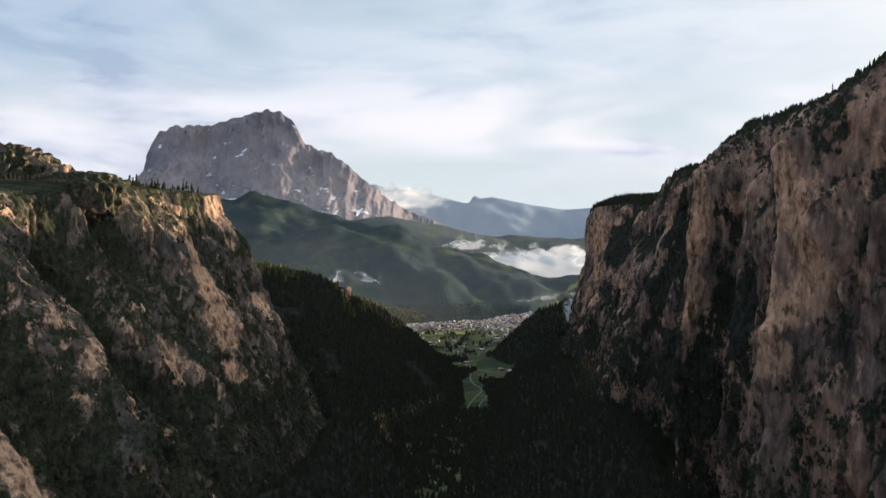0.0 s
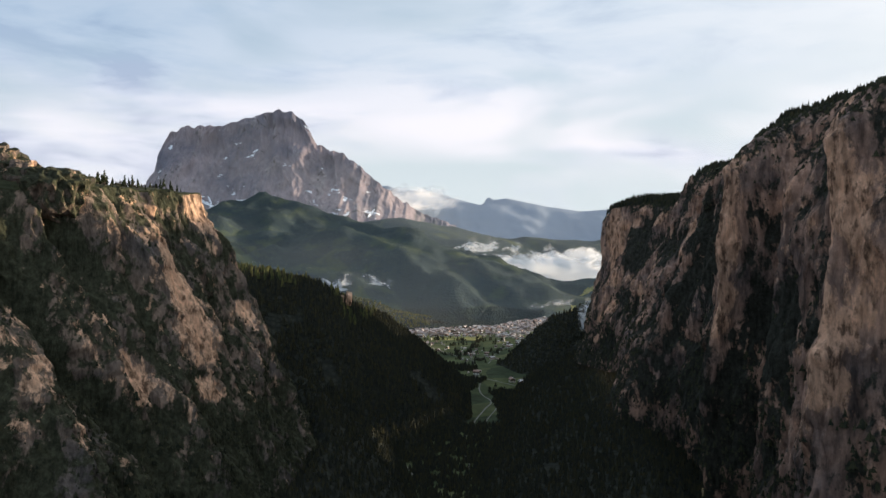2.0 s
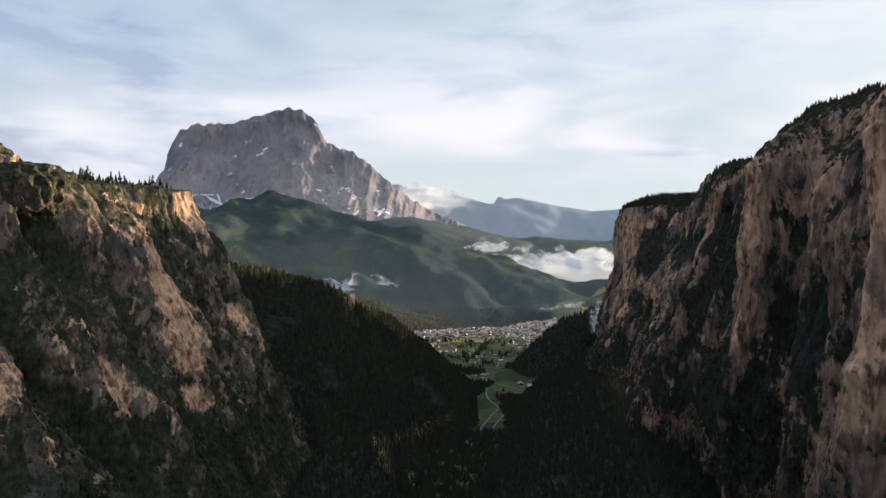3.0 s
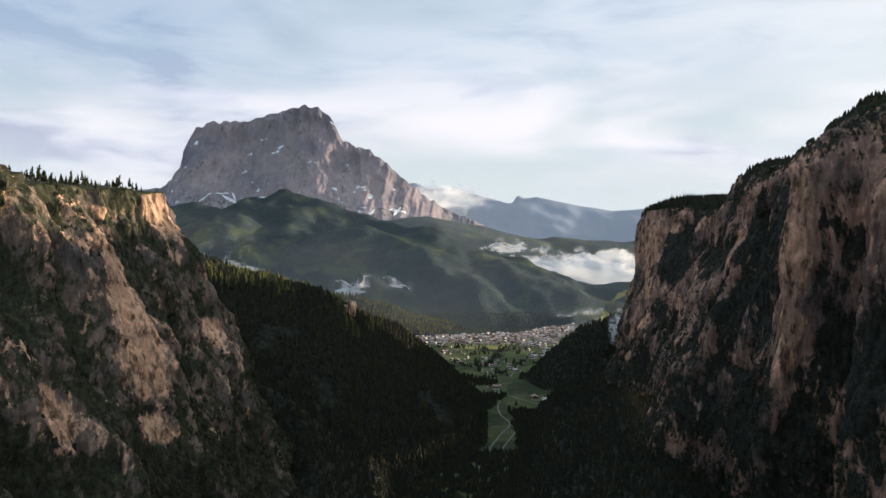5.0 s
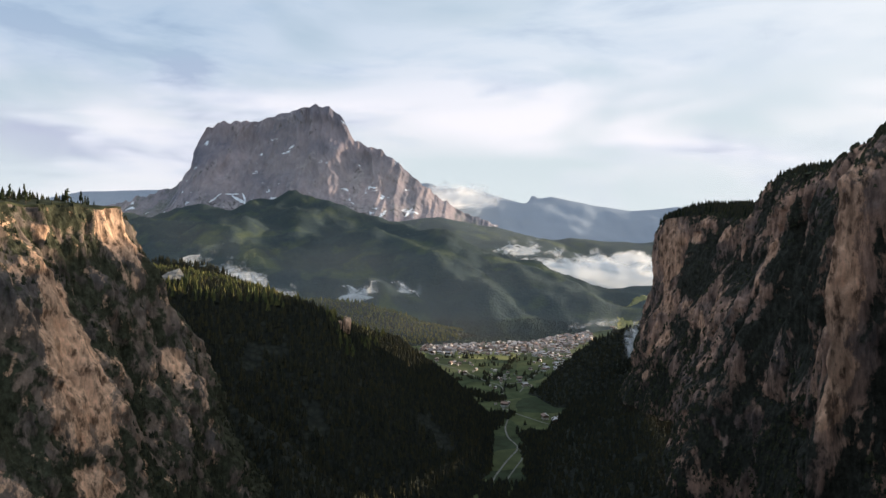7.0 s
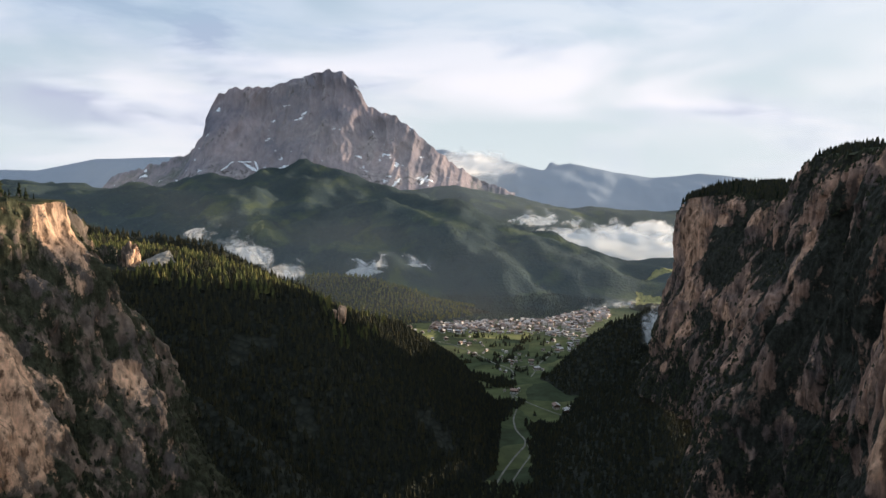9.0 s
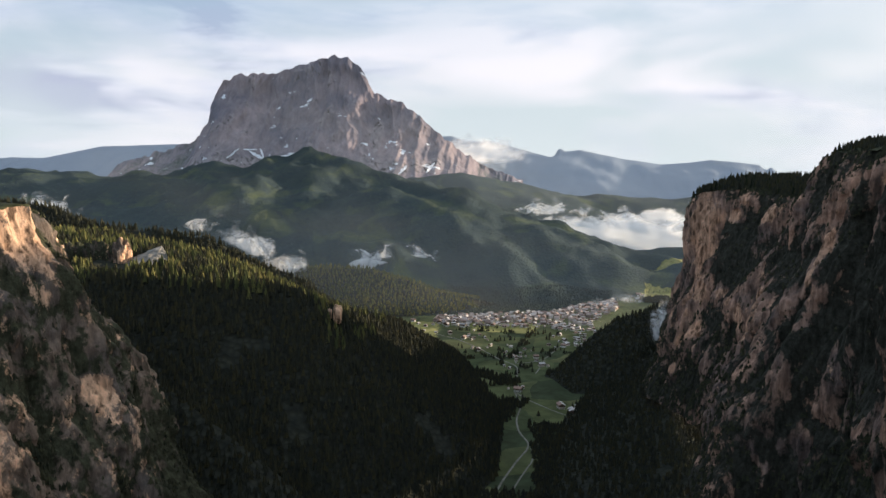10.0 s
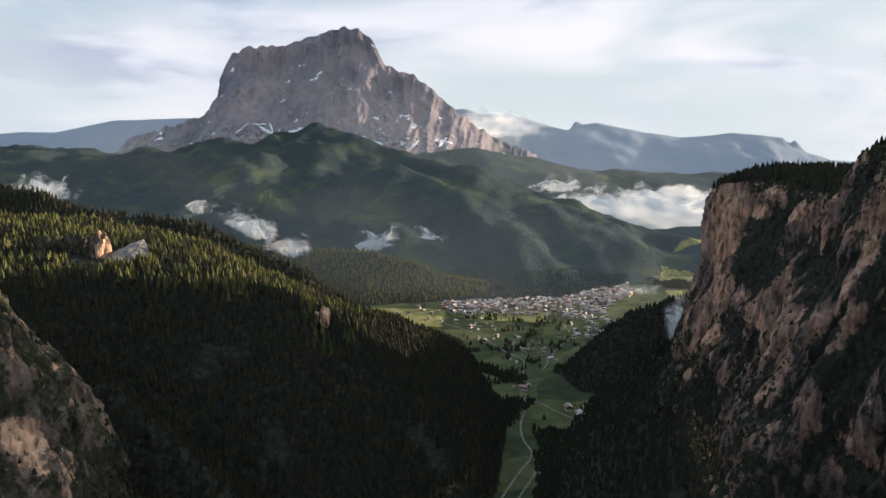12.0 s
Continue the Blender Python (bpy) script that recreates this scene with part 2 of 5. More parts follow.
GRAVEL = plain_material("gravel", (0.12, 0.115, 0.09), (0.25, 0.235, 0.20), 0.1)
SCREE = plain_material("scree", (0.13, 0.122, 0.105), (0.30, 0.27, 0.235), 0.12, 0.95, (0.38, 0.62), 0.6)
SPRUCE = varied_material("spruce_needles", [(0.010, 0.016, 0.008), (0.022, 0.030, 0.012), (0.040, 0.045, 0.016), (0.016, 0.022, 0.010)], 1.0, 0.8)
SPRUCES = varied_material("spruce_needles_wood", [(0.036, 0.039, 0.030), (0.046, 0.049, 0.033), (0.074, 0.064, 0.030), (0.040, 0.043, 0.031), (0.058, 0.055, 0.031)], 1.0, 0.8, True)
# Low sunlight put into the foliage: lighter, yellower than the other trees.
SUN_TINTED_TREES = varied_material("sun_tinted_needles", [(0.085, 0.096, 0.038), (0.135, 0.138, 0.050), (0.20, 0.172, 0.058), (0.098, 0.108, 0.043), (0.165, 0.155, 0.055)], 1.0, 0.8, True)
# Needle colours turned bluer to carry the haze over the ridge.
SPRUCES_HAZED = varied_material("spruce_needles_hazed", [(0.035, 0.050, 0.052), (0.037, 0.052, 0.051), (0.045, 0.060, 0.048), (0.036, 0.051, 0.051)], 1.0, 0.1, True)
SHRUB = varied_material("dwarf_pine", [(0.032, 0.037, 0.024), (0.060, 0.062, 0.034), (0.082, 0.078, 0.042), (0.042, 0.047, 0.030)], 1.0, 0.8, True)
BARK = plain_material("bark", (0.05, 0.038, 0.03), (0.09, 0.07, 0.055), 3.0)
PLASTER = varied_material("plaster", [(0.72, 0.68, 0.62), (0.80, 0.77, 0.72), (0.66, 0.54, 0.44), (0.80, 0.72, 0.64)], 0.9, 0.5)
TIMBER = varied_material("dark_timber", [(0.10, 0.06, 0.04), (0.16, 0.10, 0.065), (0.22, 0.15, 0.10)], 0.8, 1.0)
ROOFING = varied_material("roof_cover", [(0.20, 0.15, 0.135), (0.42, 0.27, 0.21), (0.54, 0.50, 0.47), (0.30, 0.27, 0.26), (0.66, 0.61, 0.58)], 0.8, 0.8)
FAR_WALLS = varied_material("far_plaster", [(0.66, 0.58, 0.50), (0.26, 0.17, 0.13), (0.76, 0.68, 0.61), (0.48, 0.36, 0.28), (0.18, 0.12, 0.09)], 0.9, 0.5, True)
FAR_ROOFS = varied_material("far_roofs", [(0.22, 0.15, 0.13), (0.44, 0.29, 0.23), (0.55, 0.50, 0.47), (0.32, 0.26, 0.24), (0.62, 0.55, 0.50)], 0.8, 0.8, True)
PANE = material("window_glass", 0.15, 0.5)[0]
PANE.node_tree.nodes["Principled BSDF"].inputs["Base Color"].default_value = (0.03, 0.035, 0.04, 1)


def mist_material(name, scale, swing, stops, tint=(0.93, 0.93, 0.93)):
    """Lit mist: scatters light, thin where the attribute fade and the noise are low."""
    m = bpy.data.materials.new(name)
    m.use_nodes = True
    t = m.node_tree
    t.nodes.clear()
    out, mx = t.nodes.new("ShaderNodeOutputMaterial"), t.nodes.new("ShaderNodeMixShader")
    clear, body, glow, both = (t.nodes.new("ShaderNode" + k) for k in ("BsdfTransparent", "BsdfDiffuse", "BsdfTranslucent", "MixShader"))
    body.inputs[0].default_value = glow.inputs[0].default_value = (*tint, 1)
    both.inputs[0].default_value = 0.45
    t.links.new(body.outputs[0], both.inputs[1]); t.links.new(glow.outputs[0], both.inputs[2])
    att = t.nodes.new("ShaderNodeAttribute")
    att.attribute_name = "fade"
    n = grain(t, place(t, (0.7, 1, 1.2)), scale, 8, 0.60, 0.7)
    dense = maths(t, "ADD", att.outputs["Fac"], maths(t, "MULTIPLY", maths(t, "SUBTRACT", n, 0.5), swing))
    t.links.new(ramp(t, dense, stops), mx.inputs[0])
    t.links.new(clear.outputs[0], mx.inputs[1]); t.links.new(both.outputs[0], mx.inputs[2]); t.links.new(mx.outputs[0], out.inputs[0])
    return m


MIST = mist_material("mist", 0.020, 3.6, [(0.50, 0.0), (0.78, 0.25), (1.0, 0.62)])
CLOUD = mist_material("cloud", 0.006, 1.7, [(0.42, 0.0), (0.85, 0.45), (1.25, 0.8)])
HAZE = mist_material("haze", 0.002, 0.5, [(0.0, 0.0), (1.0, 0.085)], (0.82, 0.87, 0.91))
FOG = mist_material("fog", 0.012, 2.4, [(0.36, 0.0), (0.60, 0.5), (0.85, 0.92)])

# ---- mesh helpers ----
def mesh_of(name, verts, faces, mat, smooth=True):
    me = bpy.data.meshes.new(name)
    verts, faces = np.asarray(verts, np.float32), np.asarray(faces, np.int32)
    k = faces.shape[1]
    me.vertices.add(len(verts)); me.loops.add(faces.size); me.polygons.add(len(faces))
    me.vertices.foreach_set("co", verts.ravel())
    me.loops.foreach_set("vertex_index", faces.ravel())
    me.polygons.foreach_set("loop_start", np.arange(0, faces.size, k, dtype=np.int32))
    me.polygons.foreach_set("loop_total", np.full(len(faces), k, np.int32))
    me.polygons.foreach_set("use_smooth", np.full(len(faces), smooth, bool))
    me.update(calc_edges=True)
    me.validate()
    me.materials.append(mat)
    return me


def grid_faces(rows, cols):
    r, c = np.meshgrid(np.arange(rows - 1), np.arange(cols - 1), indexing="ij")
    a = (r * cols + c).ravel()
    return np.stack([a, a + 1, a + cols + 1, a + cols], 1)


def soften(a, k):
    if k < 2:
        return a
    pad = np.concatenate([np.repeat(a[:1], k, 0), a, np.repeat(a[-1:], k, 0)])
    c = np.cumsum(np.concatenate([np.zeros_like(pad[:1]), pad]), 0)
    w = 2 * k + 1
    return (c[w:] - c[:-w])[: len(a)] / w


def set_values(me, name, values):
    me.attributes.new(name, "FLOAT", "POINT").data.foreach_set("value", np.asarray(values, np.float32).ravel())


def ellipsoids(x, y, z, items):
    """1 inside the given ellipsoids (x y z, radii x y z), falling to 0 outside."""
    best = np.zeros(np.shape(x))
    for cx, cy, cz, rx, ry, rz in items:
        q = np.sqrt(((x - cx) / rx) ** 2 + ((y - cy) / ry) ** 2 + ((z - cz) / rz) ** 2)
        best = np.maximum(best, np.clip(1.5 - q, 0, 1))
    return best


def cliff(name, stations, mat, cols, back_rows, face_rows, bend, amps, sizes, smooth_by=4, lean=0.0, seed=0.0, slabs=(), furrows=(), jag=1.5, names=("plateau", "rock_face", "rock_foot"), top_mat=None, tall=1.0, ledges=(), wooded=0.0, foot_mat=None, share=0.72, close=None, chips=0.0, dull=0.0, bushy=(), crowd=1.0):
    """A rock wall. stations: brink x y z, foot x y z, length and rise of the land behind the brink, the bend of the
    face where it changes along the wall, and how far a steep upper slope breaks off into a sheer face (0 to 1).
    slabs: smooth pale rock, as ellipsoids. furrows: y, width, depth (minus: a pillar), lower and upper z.
    ledges: z, from y, to y, how far the rock below juts out. close: stretch of y with a finer mesh. chips: size of the
    small upright blocks. bushy: overgrown rock, on the right wall also shade put into the colour, as ellipsoids.
    Returns the object, the grid of places (rows, cols, 3), the count of rows behind the brink and the slab values."""
    st = np.array(stations, float)
    step = np.linalg.norm(np.diff(st[:, :2], axis=0), axis=1)
    arc = np.concatenate([[0], np.cumsum(step)])
    s = np.linspace(0, arc[-1], cols)
    if close:
        probe = np.linspace(0, arc[-1], 4000)
        py = np.interp(probe, arc, st[:, 1])
        weight = np.cumsum(np.where((py > close[0]) & (py < close[1]), 5.0, 1.0))
        s = np.interp(np.linspace(weight[0], weight[-1], cols), weight, probe)
    line = soften(np.stack([np.interp(s, arc, st[:, i]) for i in range(st.shape[1])], 1), smooth_by)
    bend = line[:, 8] if bend is None else bend
    top, foot = line[:, :3].copy(), line[:, 3:6]
    out = foot[:, :2] - top[:, :2]
    out /= np.linalg.norm(out, axis=1)[:, None] + 1e-6
    a1, a2, a3 = amps
    l1, l2, l3 = sizes
    top[:, 2] += jag * (2.2 * fbm(s / l2, 0.5 + seed, 0, 4, 0.6) + np.tanh(4 * perlin(s / (0.6 * l2), 2.2 + seed)))
    u = (np.linspace(1, 0, back_rows, endpoint=False) ** 1.6)[:, None]
    bx = top[:, 0] - out[:, 0] * u * line[:, 6]
    by = top[:, 1] - out[:, 1] * u * line[:, 6]
    bz = top[:, 2] + (1 - np.exp(-4 * u)) * line[:, 7] + (4 * fbm(bx / 40, by / 40, seed) + 1.0 * fbm(bx / 6, by / 6, 3)) * np.minimum(1, u * 8) * jag / 1.5
    v = np.linspace(0, 1, face_rows)[:, None] ** crowd
    h = v ** bend
    if st.shape[1] > 9:
        h = h + line[:, 9] * (0.85 * np.clip(v / 0.14, 0, 1) + 0.15 * np.clip((v - 0.14) / 0.86, 0, 1) - h)
    fx = top[:, 0] + (foot[:, 0] - top[:, 0]) * h
    fy = top[:, 1] + (foot[:, 1] - top[:, 1]) * h
    fz = top[:, 2] + (foot[:, 2] - top[:, 2]) * v
    slab = ellipsoids(fx, fy, fz, slabs)
    calm = 1 - 0.45 * np.minimum(1, 1.5 * slab)
    ss = s[None, :] + lean * (top[:, 2] - fz)
    warp = 0.4 / tall ** 0.5 * l1 * fbm(ss / (1.6 * l1), fz / (1.8 * l1 * tall), seed + 9, 4)
    d = a1 * fbm((ss + warp) / l1, fz / (2.6 * l1 * tall), seed, 3)
    d = d + calm * a2 * (ridged((ss + warp) / l2, fz / (3.2 * l2 * tall), seed + 4) - 0.6)
    d = d + calm * a3 * 0.9 * fbm(fx / l3, fy / l3, fz / (2.2 * l3 * tall), 5, 0.58)
    blocks = perlin(ss / (1.1 * l2) + 7, fz / (1.3 * l2 * tall), seed)
    d = d + calm * a3 * 1.3 * np.tanh(5 * blocks)
    if chips:
        jump = 3 * perlin(ss / 30, fz / 30, seed + 8)
        d = d + chips * (1.5 * np.tanh(5 * perlin(ss / 9 + jump, fz / 60, seed + 1)) + 0.8 * np.tanh(6 * perlin(ss / 4.0 - jump, fz / 28, seed + 5)) + 0.35 * np.tanh(7 * perlin(ss / 16, fz / 6.0 + jump, seed + 6)))
    wob = l2 * 0.45 * fbm(fz / (1.5 * l2), seed + 3.3, fy / (4 * l2), 3)
    for y0, width, depth, z0, z1 in furrows:
        span = 1 / (1 + np.exp(-(fz - z0) / 7)) / (1 + np.exp((fz - z1) / 7))
        d = d - depth * np.exp(-np.abs((fy + wob - y0) / width) ** 2.5) * span
    for z0, y0, y1, jut in ledges:
        lip = z0 + 4 * fbm(ss / 40, seed + 1.7)
        d = d + jut / (1 + np.exp((fz - lip) / 1.6)) / (1 + np.exp((y0 - fy) / 8)) / (1 + np.exp((fy - y1) / 8))
    # Jutting parts come out paler, hollows darker and greener.
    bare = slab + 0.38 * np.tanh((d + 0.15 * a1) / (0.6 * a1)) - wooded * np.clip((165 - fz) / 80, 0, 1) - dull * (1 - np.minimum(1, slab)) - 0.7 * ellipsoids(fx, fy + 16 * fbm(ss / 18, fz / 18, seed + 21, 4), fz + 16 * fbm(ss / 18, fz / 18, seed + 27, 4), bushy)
    d = d + 2.5 * slab * (a1 / 15)
    grow = np.minimum(1, 0.4 + v * 12) * np.minimum(1, 0.25 + (1 - v) * 4)
    d = d * grow
    fx, fy = fx + out[:, 0] * d, fy + out[:, 1] * d
    fz = fz + grow * (1 - v) * a3 * 0.5 * fbm(fx / l3, fy / l3, seed + 2, 3) * calm
    P = np.concatenate([np.stack([bx, by, bz], 2), np.stack([fx, fy, fz], 2)], 0)
    S = np.concatenate([np.zeros(bx.shape), bare], 0)
    thing = new(name)
    low = back_rows + int(share * face_rows)
    for piece, r0, r1, stuff in ((names[0], 0, back_rows + 2, top_mat), (names[1], back_rows + 1, low + 1, mat), (names[2], low, len(P), foot_mat or mat)):
        me = mesh_of(piece, P[r0:r1].reshape(-1, 3), grid_faces(r1 - r0, cols), stuff)
        set_values(me, "slab", S[r0:r1])
        new(piece, me).parent = thing
    return thing, P, back_rows, S


def terrace_height(crest, x, y, power, rough, size, seed):
    """Height of a hill whose flank drops to the right of its edge line and whose back climbs gently to the left."""
    c = np.array(crest, float)
    x, y = np.asarray(x, float), np.asarray(y, float)
    top, weight, near, side, reach = 0.0, 0.0, np.full(x.shape, 1e18), np.zeros(x.shape), np.ones(x.shape)
    for a, b in zip(c[:-1], c[1:]):
        d = b[:2] - a[:2]
        t = np.clip(((x - a[0]) * d[0] + (y - a[1]) * d[1]) / (d @ d), 0, 1)
        ox, oy = x - a[0] - t * d[0], y - a[1] - t * d[1]
        dist = np.hypot(ox, oy)
        cross = (d[0] * oy - d[1] * ox) / math.hypot(*d)
        w = 1 / (dist + 12) ** 3
        top, weight = top + w * (a[2] + t * (b[2] - a[2])), weight + w
        rank = dist - 1e-3 * np.abs(cross)
        closer = rank < near
        side, reach = np.where(closer, cross, side), np.where(closer, a[3] + t * (b[3] - a[3]), reach)
        near = np.minimum(rank, near)
    zc, near = top / weight, np.maximum(near, 0)
    k = near / reach
    flank = np.where(k < 1, (zc + 12) * np.maximum(1 - k, 0) ** power - 12, -12 - 60 * (k - 1))
    back = zc + 0.10 * np.minimum(near, 380) - 0.5 * np.maximum(near - 420, 0) - 0.42 * np.maximum(y - 1300 + 0.22 * (x + 300), 0)
    z = np.where(side < 0, flank, back)
    n = fbm(x / size, y / size, seed, 5, 0.5) + 0.35 * (ridged(x / (1.3 * size), y / (1.3 * size), seed + 3, 3) - 0.5)
    return z + rough * n * np.clip((z + 5) / 60, 0, 1)


def mound_height(crest, x, y, power, rough, size, seed, spur=0.0):
    """Height of a hill: crest rows x y z, reach to the right of its line, reach to its left; spur: height of the side ridges."""
    c = np.array(crest, float)
    x, y = np.asarray(x, float), np.asarray(y, float)
    best, near = np.full(x.shape, -1e9), np.full(x.shape, 1e18)
    first = near
    for a, b in zip(c[:-1], c[1:]):
        d = b[:2] - a[:2]
        t = np.clip(((x - a[0]) * d[0] + (y - a[1]) * d[1]) / (d @ d), 0, 1)
        ox, oy = x - a[0] - t * d[0], y - a[1] - t * d[1]
        dist = np.hypot(ox, oy)
        cross = (d[0] * oy - d[1] * ox) / math.hypot(*d)
        reach = np.where(cross < 0, a[3] + t * (b[3] - a[3]), a[4] + t * (b[4] - a[4]))
        zc = a[2] + t * (b[2] - a[2])
        k = dist / reach
        z = np.where(k < 1, (zc + 12) * np.maximum(1 - k, 0) ** power - 12, -12 - 60 * (k - 1))
        rank = dist - 1e-3 * np.abs(cross)
        best = np.where(rank < near, z, best)
        far = k if near is first else np.where(rank < near, k, far)
        near = np.minimum(rank, near)
    if spur:
        best = best + spur * (ridged((x + 0.35 * y) / 330, y / 1500, seed + 6, 2) - 0.55) * np.clip(far * 5 - 0.4, 0, 1) * np.clip((1 - far) * 3, 0, 1)
    full = max(c[:, 2])
    n = fbm(x / size, y / size, seed, 5, 0.5)
    r = ridged(x / (1.3 * size), y / (1.3 * size), seed + 3, 3)
    return best + rough * (n + 0.35 * (r - 0.5)) * np.clip((best + 5) / (0.35 * full), 0, 1)


def chain_height(crest, x, y, power, rough, size, seed):
    """Height of a long ridge that runs across: its jagged crest melts into smooth flanks."""
    c = np.array(crest, float)
    x, y = np.asarray(x, float), np.asarray(y, float)
    yc, reach = np.interp(x, c[:, 0], c[:, 1]), np.where(y < np.interp(x, c[:, 0], c[:, 1]), np.interp(x, c[:, 0], c[:, 3]), np.interp(x, c[:, 0], c[:, 4]))
    grid = np.linspace(c[0, 0], c[-1, 0], 800)
    smooth = soften(np.interp(grid, c[:, 0], c[:, 2]), 22)
    k = np.abs(y - yc) / reach
    f = np.clip(k * 9, 0, 1)
    zc = np.interp(x, c[:, 0], c[:, 2]) * (1 - f) + np.interp(x, grid, smooth) * f
    z = (zc + 12) * np.maximum(1 - k, 0) ** power - 12
    n = fbm(x / size, y / size, seed, 5, 0.5) + 0.9 * (ridged(x / (0.8 * size), y / (3 * size), seed + 3, 3) - 0.6)
    return z + rough * n * np.clip(k * 4, 0.12, 1) * np.clip(z / 60, 0, 1)


def spurred_height(*given):
    return mound_height(*given, spur=52.0)


def hill(name, crest, mat, box, cell, power=1.15, rough=10.0, size=120.0, seed=0.0, hill_height=None):
    hill_height = hill_height or mound_height
    x0, y0, x1, y1 = box
    nx, ny = int((x1 - x0) / cell), int((y1 - y0) / cell)
    X, Y = np.meshgrid(np.linspace(x0, x1, nx), np.linspace(y0, y1, ny))
    Z = hill_height(crest, X, Y, power, rough, size, seed)
    V = np.stack([X, Y, Z], 2).reshape(-1, 3)
    F = grid_faces(ny, nx)
    F = F[(V[F, 2] > -6).any(1)]
    used = np.unique(F)
    back = np.zeros(len(V), int); back[used] = np.arange(len(used))
    ob = new(name, mesh_of(name, V[used], back[F], mat))
    return ob, lambda x, y: hill_height(crest, x, y, power, rough, size, seed)


# ---- ground ----
def ground_z(x, y):
    return 3 * fbm(np.asarray(x) / 260, np.asarray(y) / 260, 1.0) - 1.0 + np.clip((np.asarray(y) - 2050) / 500, 0, 1) * 18


def ground():
    xs = np.concatenate([np.linspace(-4000, -420, 40), np.linspace(-400, 500, 150), np.linspace(520, 4000, 40)])
    ys = np.concatenate([np.linspace(-1500, 180, 20), np.linspace(200, 2300, 260), np.linspace(2330, 4900, 40)])
    X, Y = np.meshgrid(xs, ys)
    Z = ground_z(X, Y)
    ob = new("ground", mesh_of("ground", np.stack([X, Y, Z], 2).reshape(-1, 3), grid_faces(len(ys), len(xs)), GRASS))
    return tagged(ob, "green valley floor of mown alpine meadows", "ground", kind="structure")


ground()

# ---- rock walls ----
LEFT = [
    (-420, -500, 340, -230, -500, 30, 300, 60), (-400, -100, 320, -215, -100, 30, 300, 50), (-370, 200, 300, -190, 200, 30, 300, 40),
    (-335, 420, 284, -135, 400, 20, 260, 20), (-316, 505, 277, -120, 490, 15, 240, 12), (-298, 532, 278, -112, 525, 12, 200, 8), (-272, 545, 281, -108, 548, 10, 200, 8),
    (-256, 575, 282, -104, 575, 10, 180, 8), (-250, 612, 283, -103, 605, 10, 160, 8), (-235, 655, 283, -106, 650, 10, 140, 4), (-213, 684, 281, -106, 700, 10, 120, 4),
    (-226, 705, 277, -110, 770, 10, 120, 4), (-272, 728, 270, -190, 830, 30, 110, 4), (-420, 780, 265, -400, 880, 60, 110, 0), (-700, 820, 265, -690, 920, 60, 110, 0),
]
LEFT_SLABS_AND_SUN = [
    # The first lightens the sunlit prow by colour; the others are pale rock.
    (-208, 678, 263, 32, 13, 15), (-224, 614, 230, 30, 9, 14), (-210, 603, 198, 30, 17, 22), (-199, 592, 168, 30, 15, 18), (-198, 536, 155, 30, 9, 17),
    (-182, 584, 133, 30, 13, 9), (-217, 368, 132, 24, 12, 24), (-173, 676, 182, 25, 6, 7), (-238, 632, 266, 20, 3, 5),
]
LEFT_FURROWS = [(503, 13, 20, 20, 226), (411, 12, 14, 20, 230), (546, 7, 12, 215, 310), (641, 10, 9, 120, 262), (560, 9, 8, 40, 130), (455, 18, -10, 30, 200), (470, 9, 8, 30, 110), (698, 7, 8, 60, 230)]
left_wall, LEFT_P, LEFT_BACK, LEFT_S = cliff("rock_cliff", LEFT, ROCK_LEFT, 1000, 44, 230, 1.05, (16, 9, 4.6), (58, 26, 8), 5, 0.16, 2.0, LEFT_SLABS_AND_SUN, LEFT_FURROWS, 1.0, top_mat=TURF, tall=2.0, ledges=[(258, 560, 760, 4), (150, 430, 560, 5)], wooded=0.25, close=(330, 760), chips=1.0)
tagged(left_wall, "steep warm grey and ochre dolomite cliff with grassy ledges", "cliff")
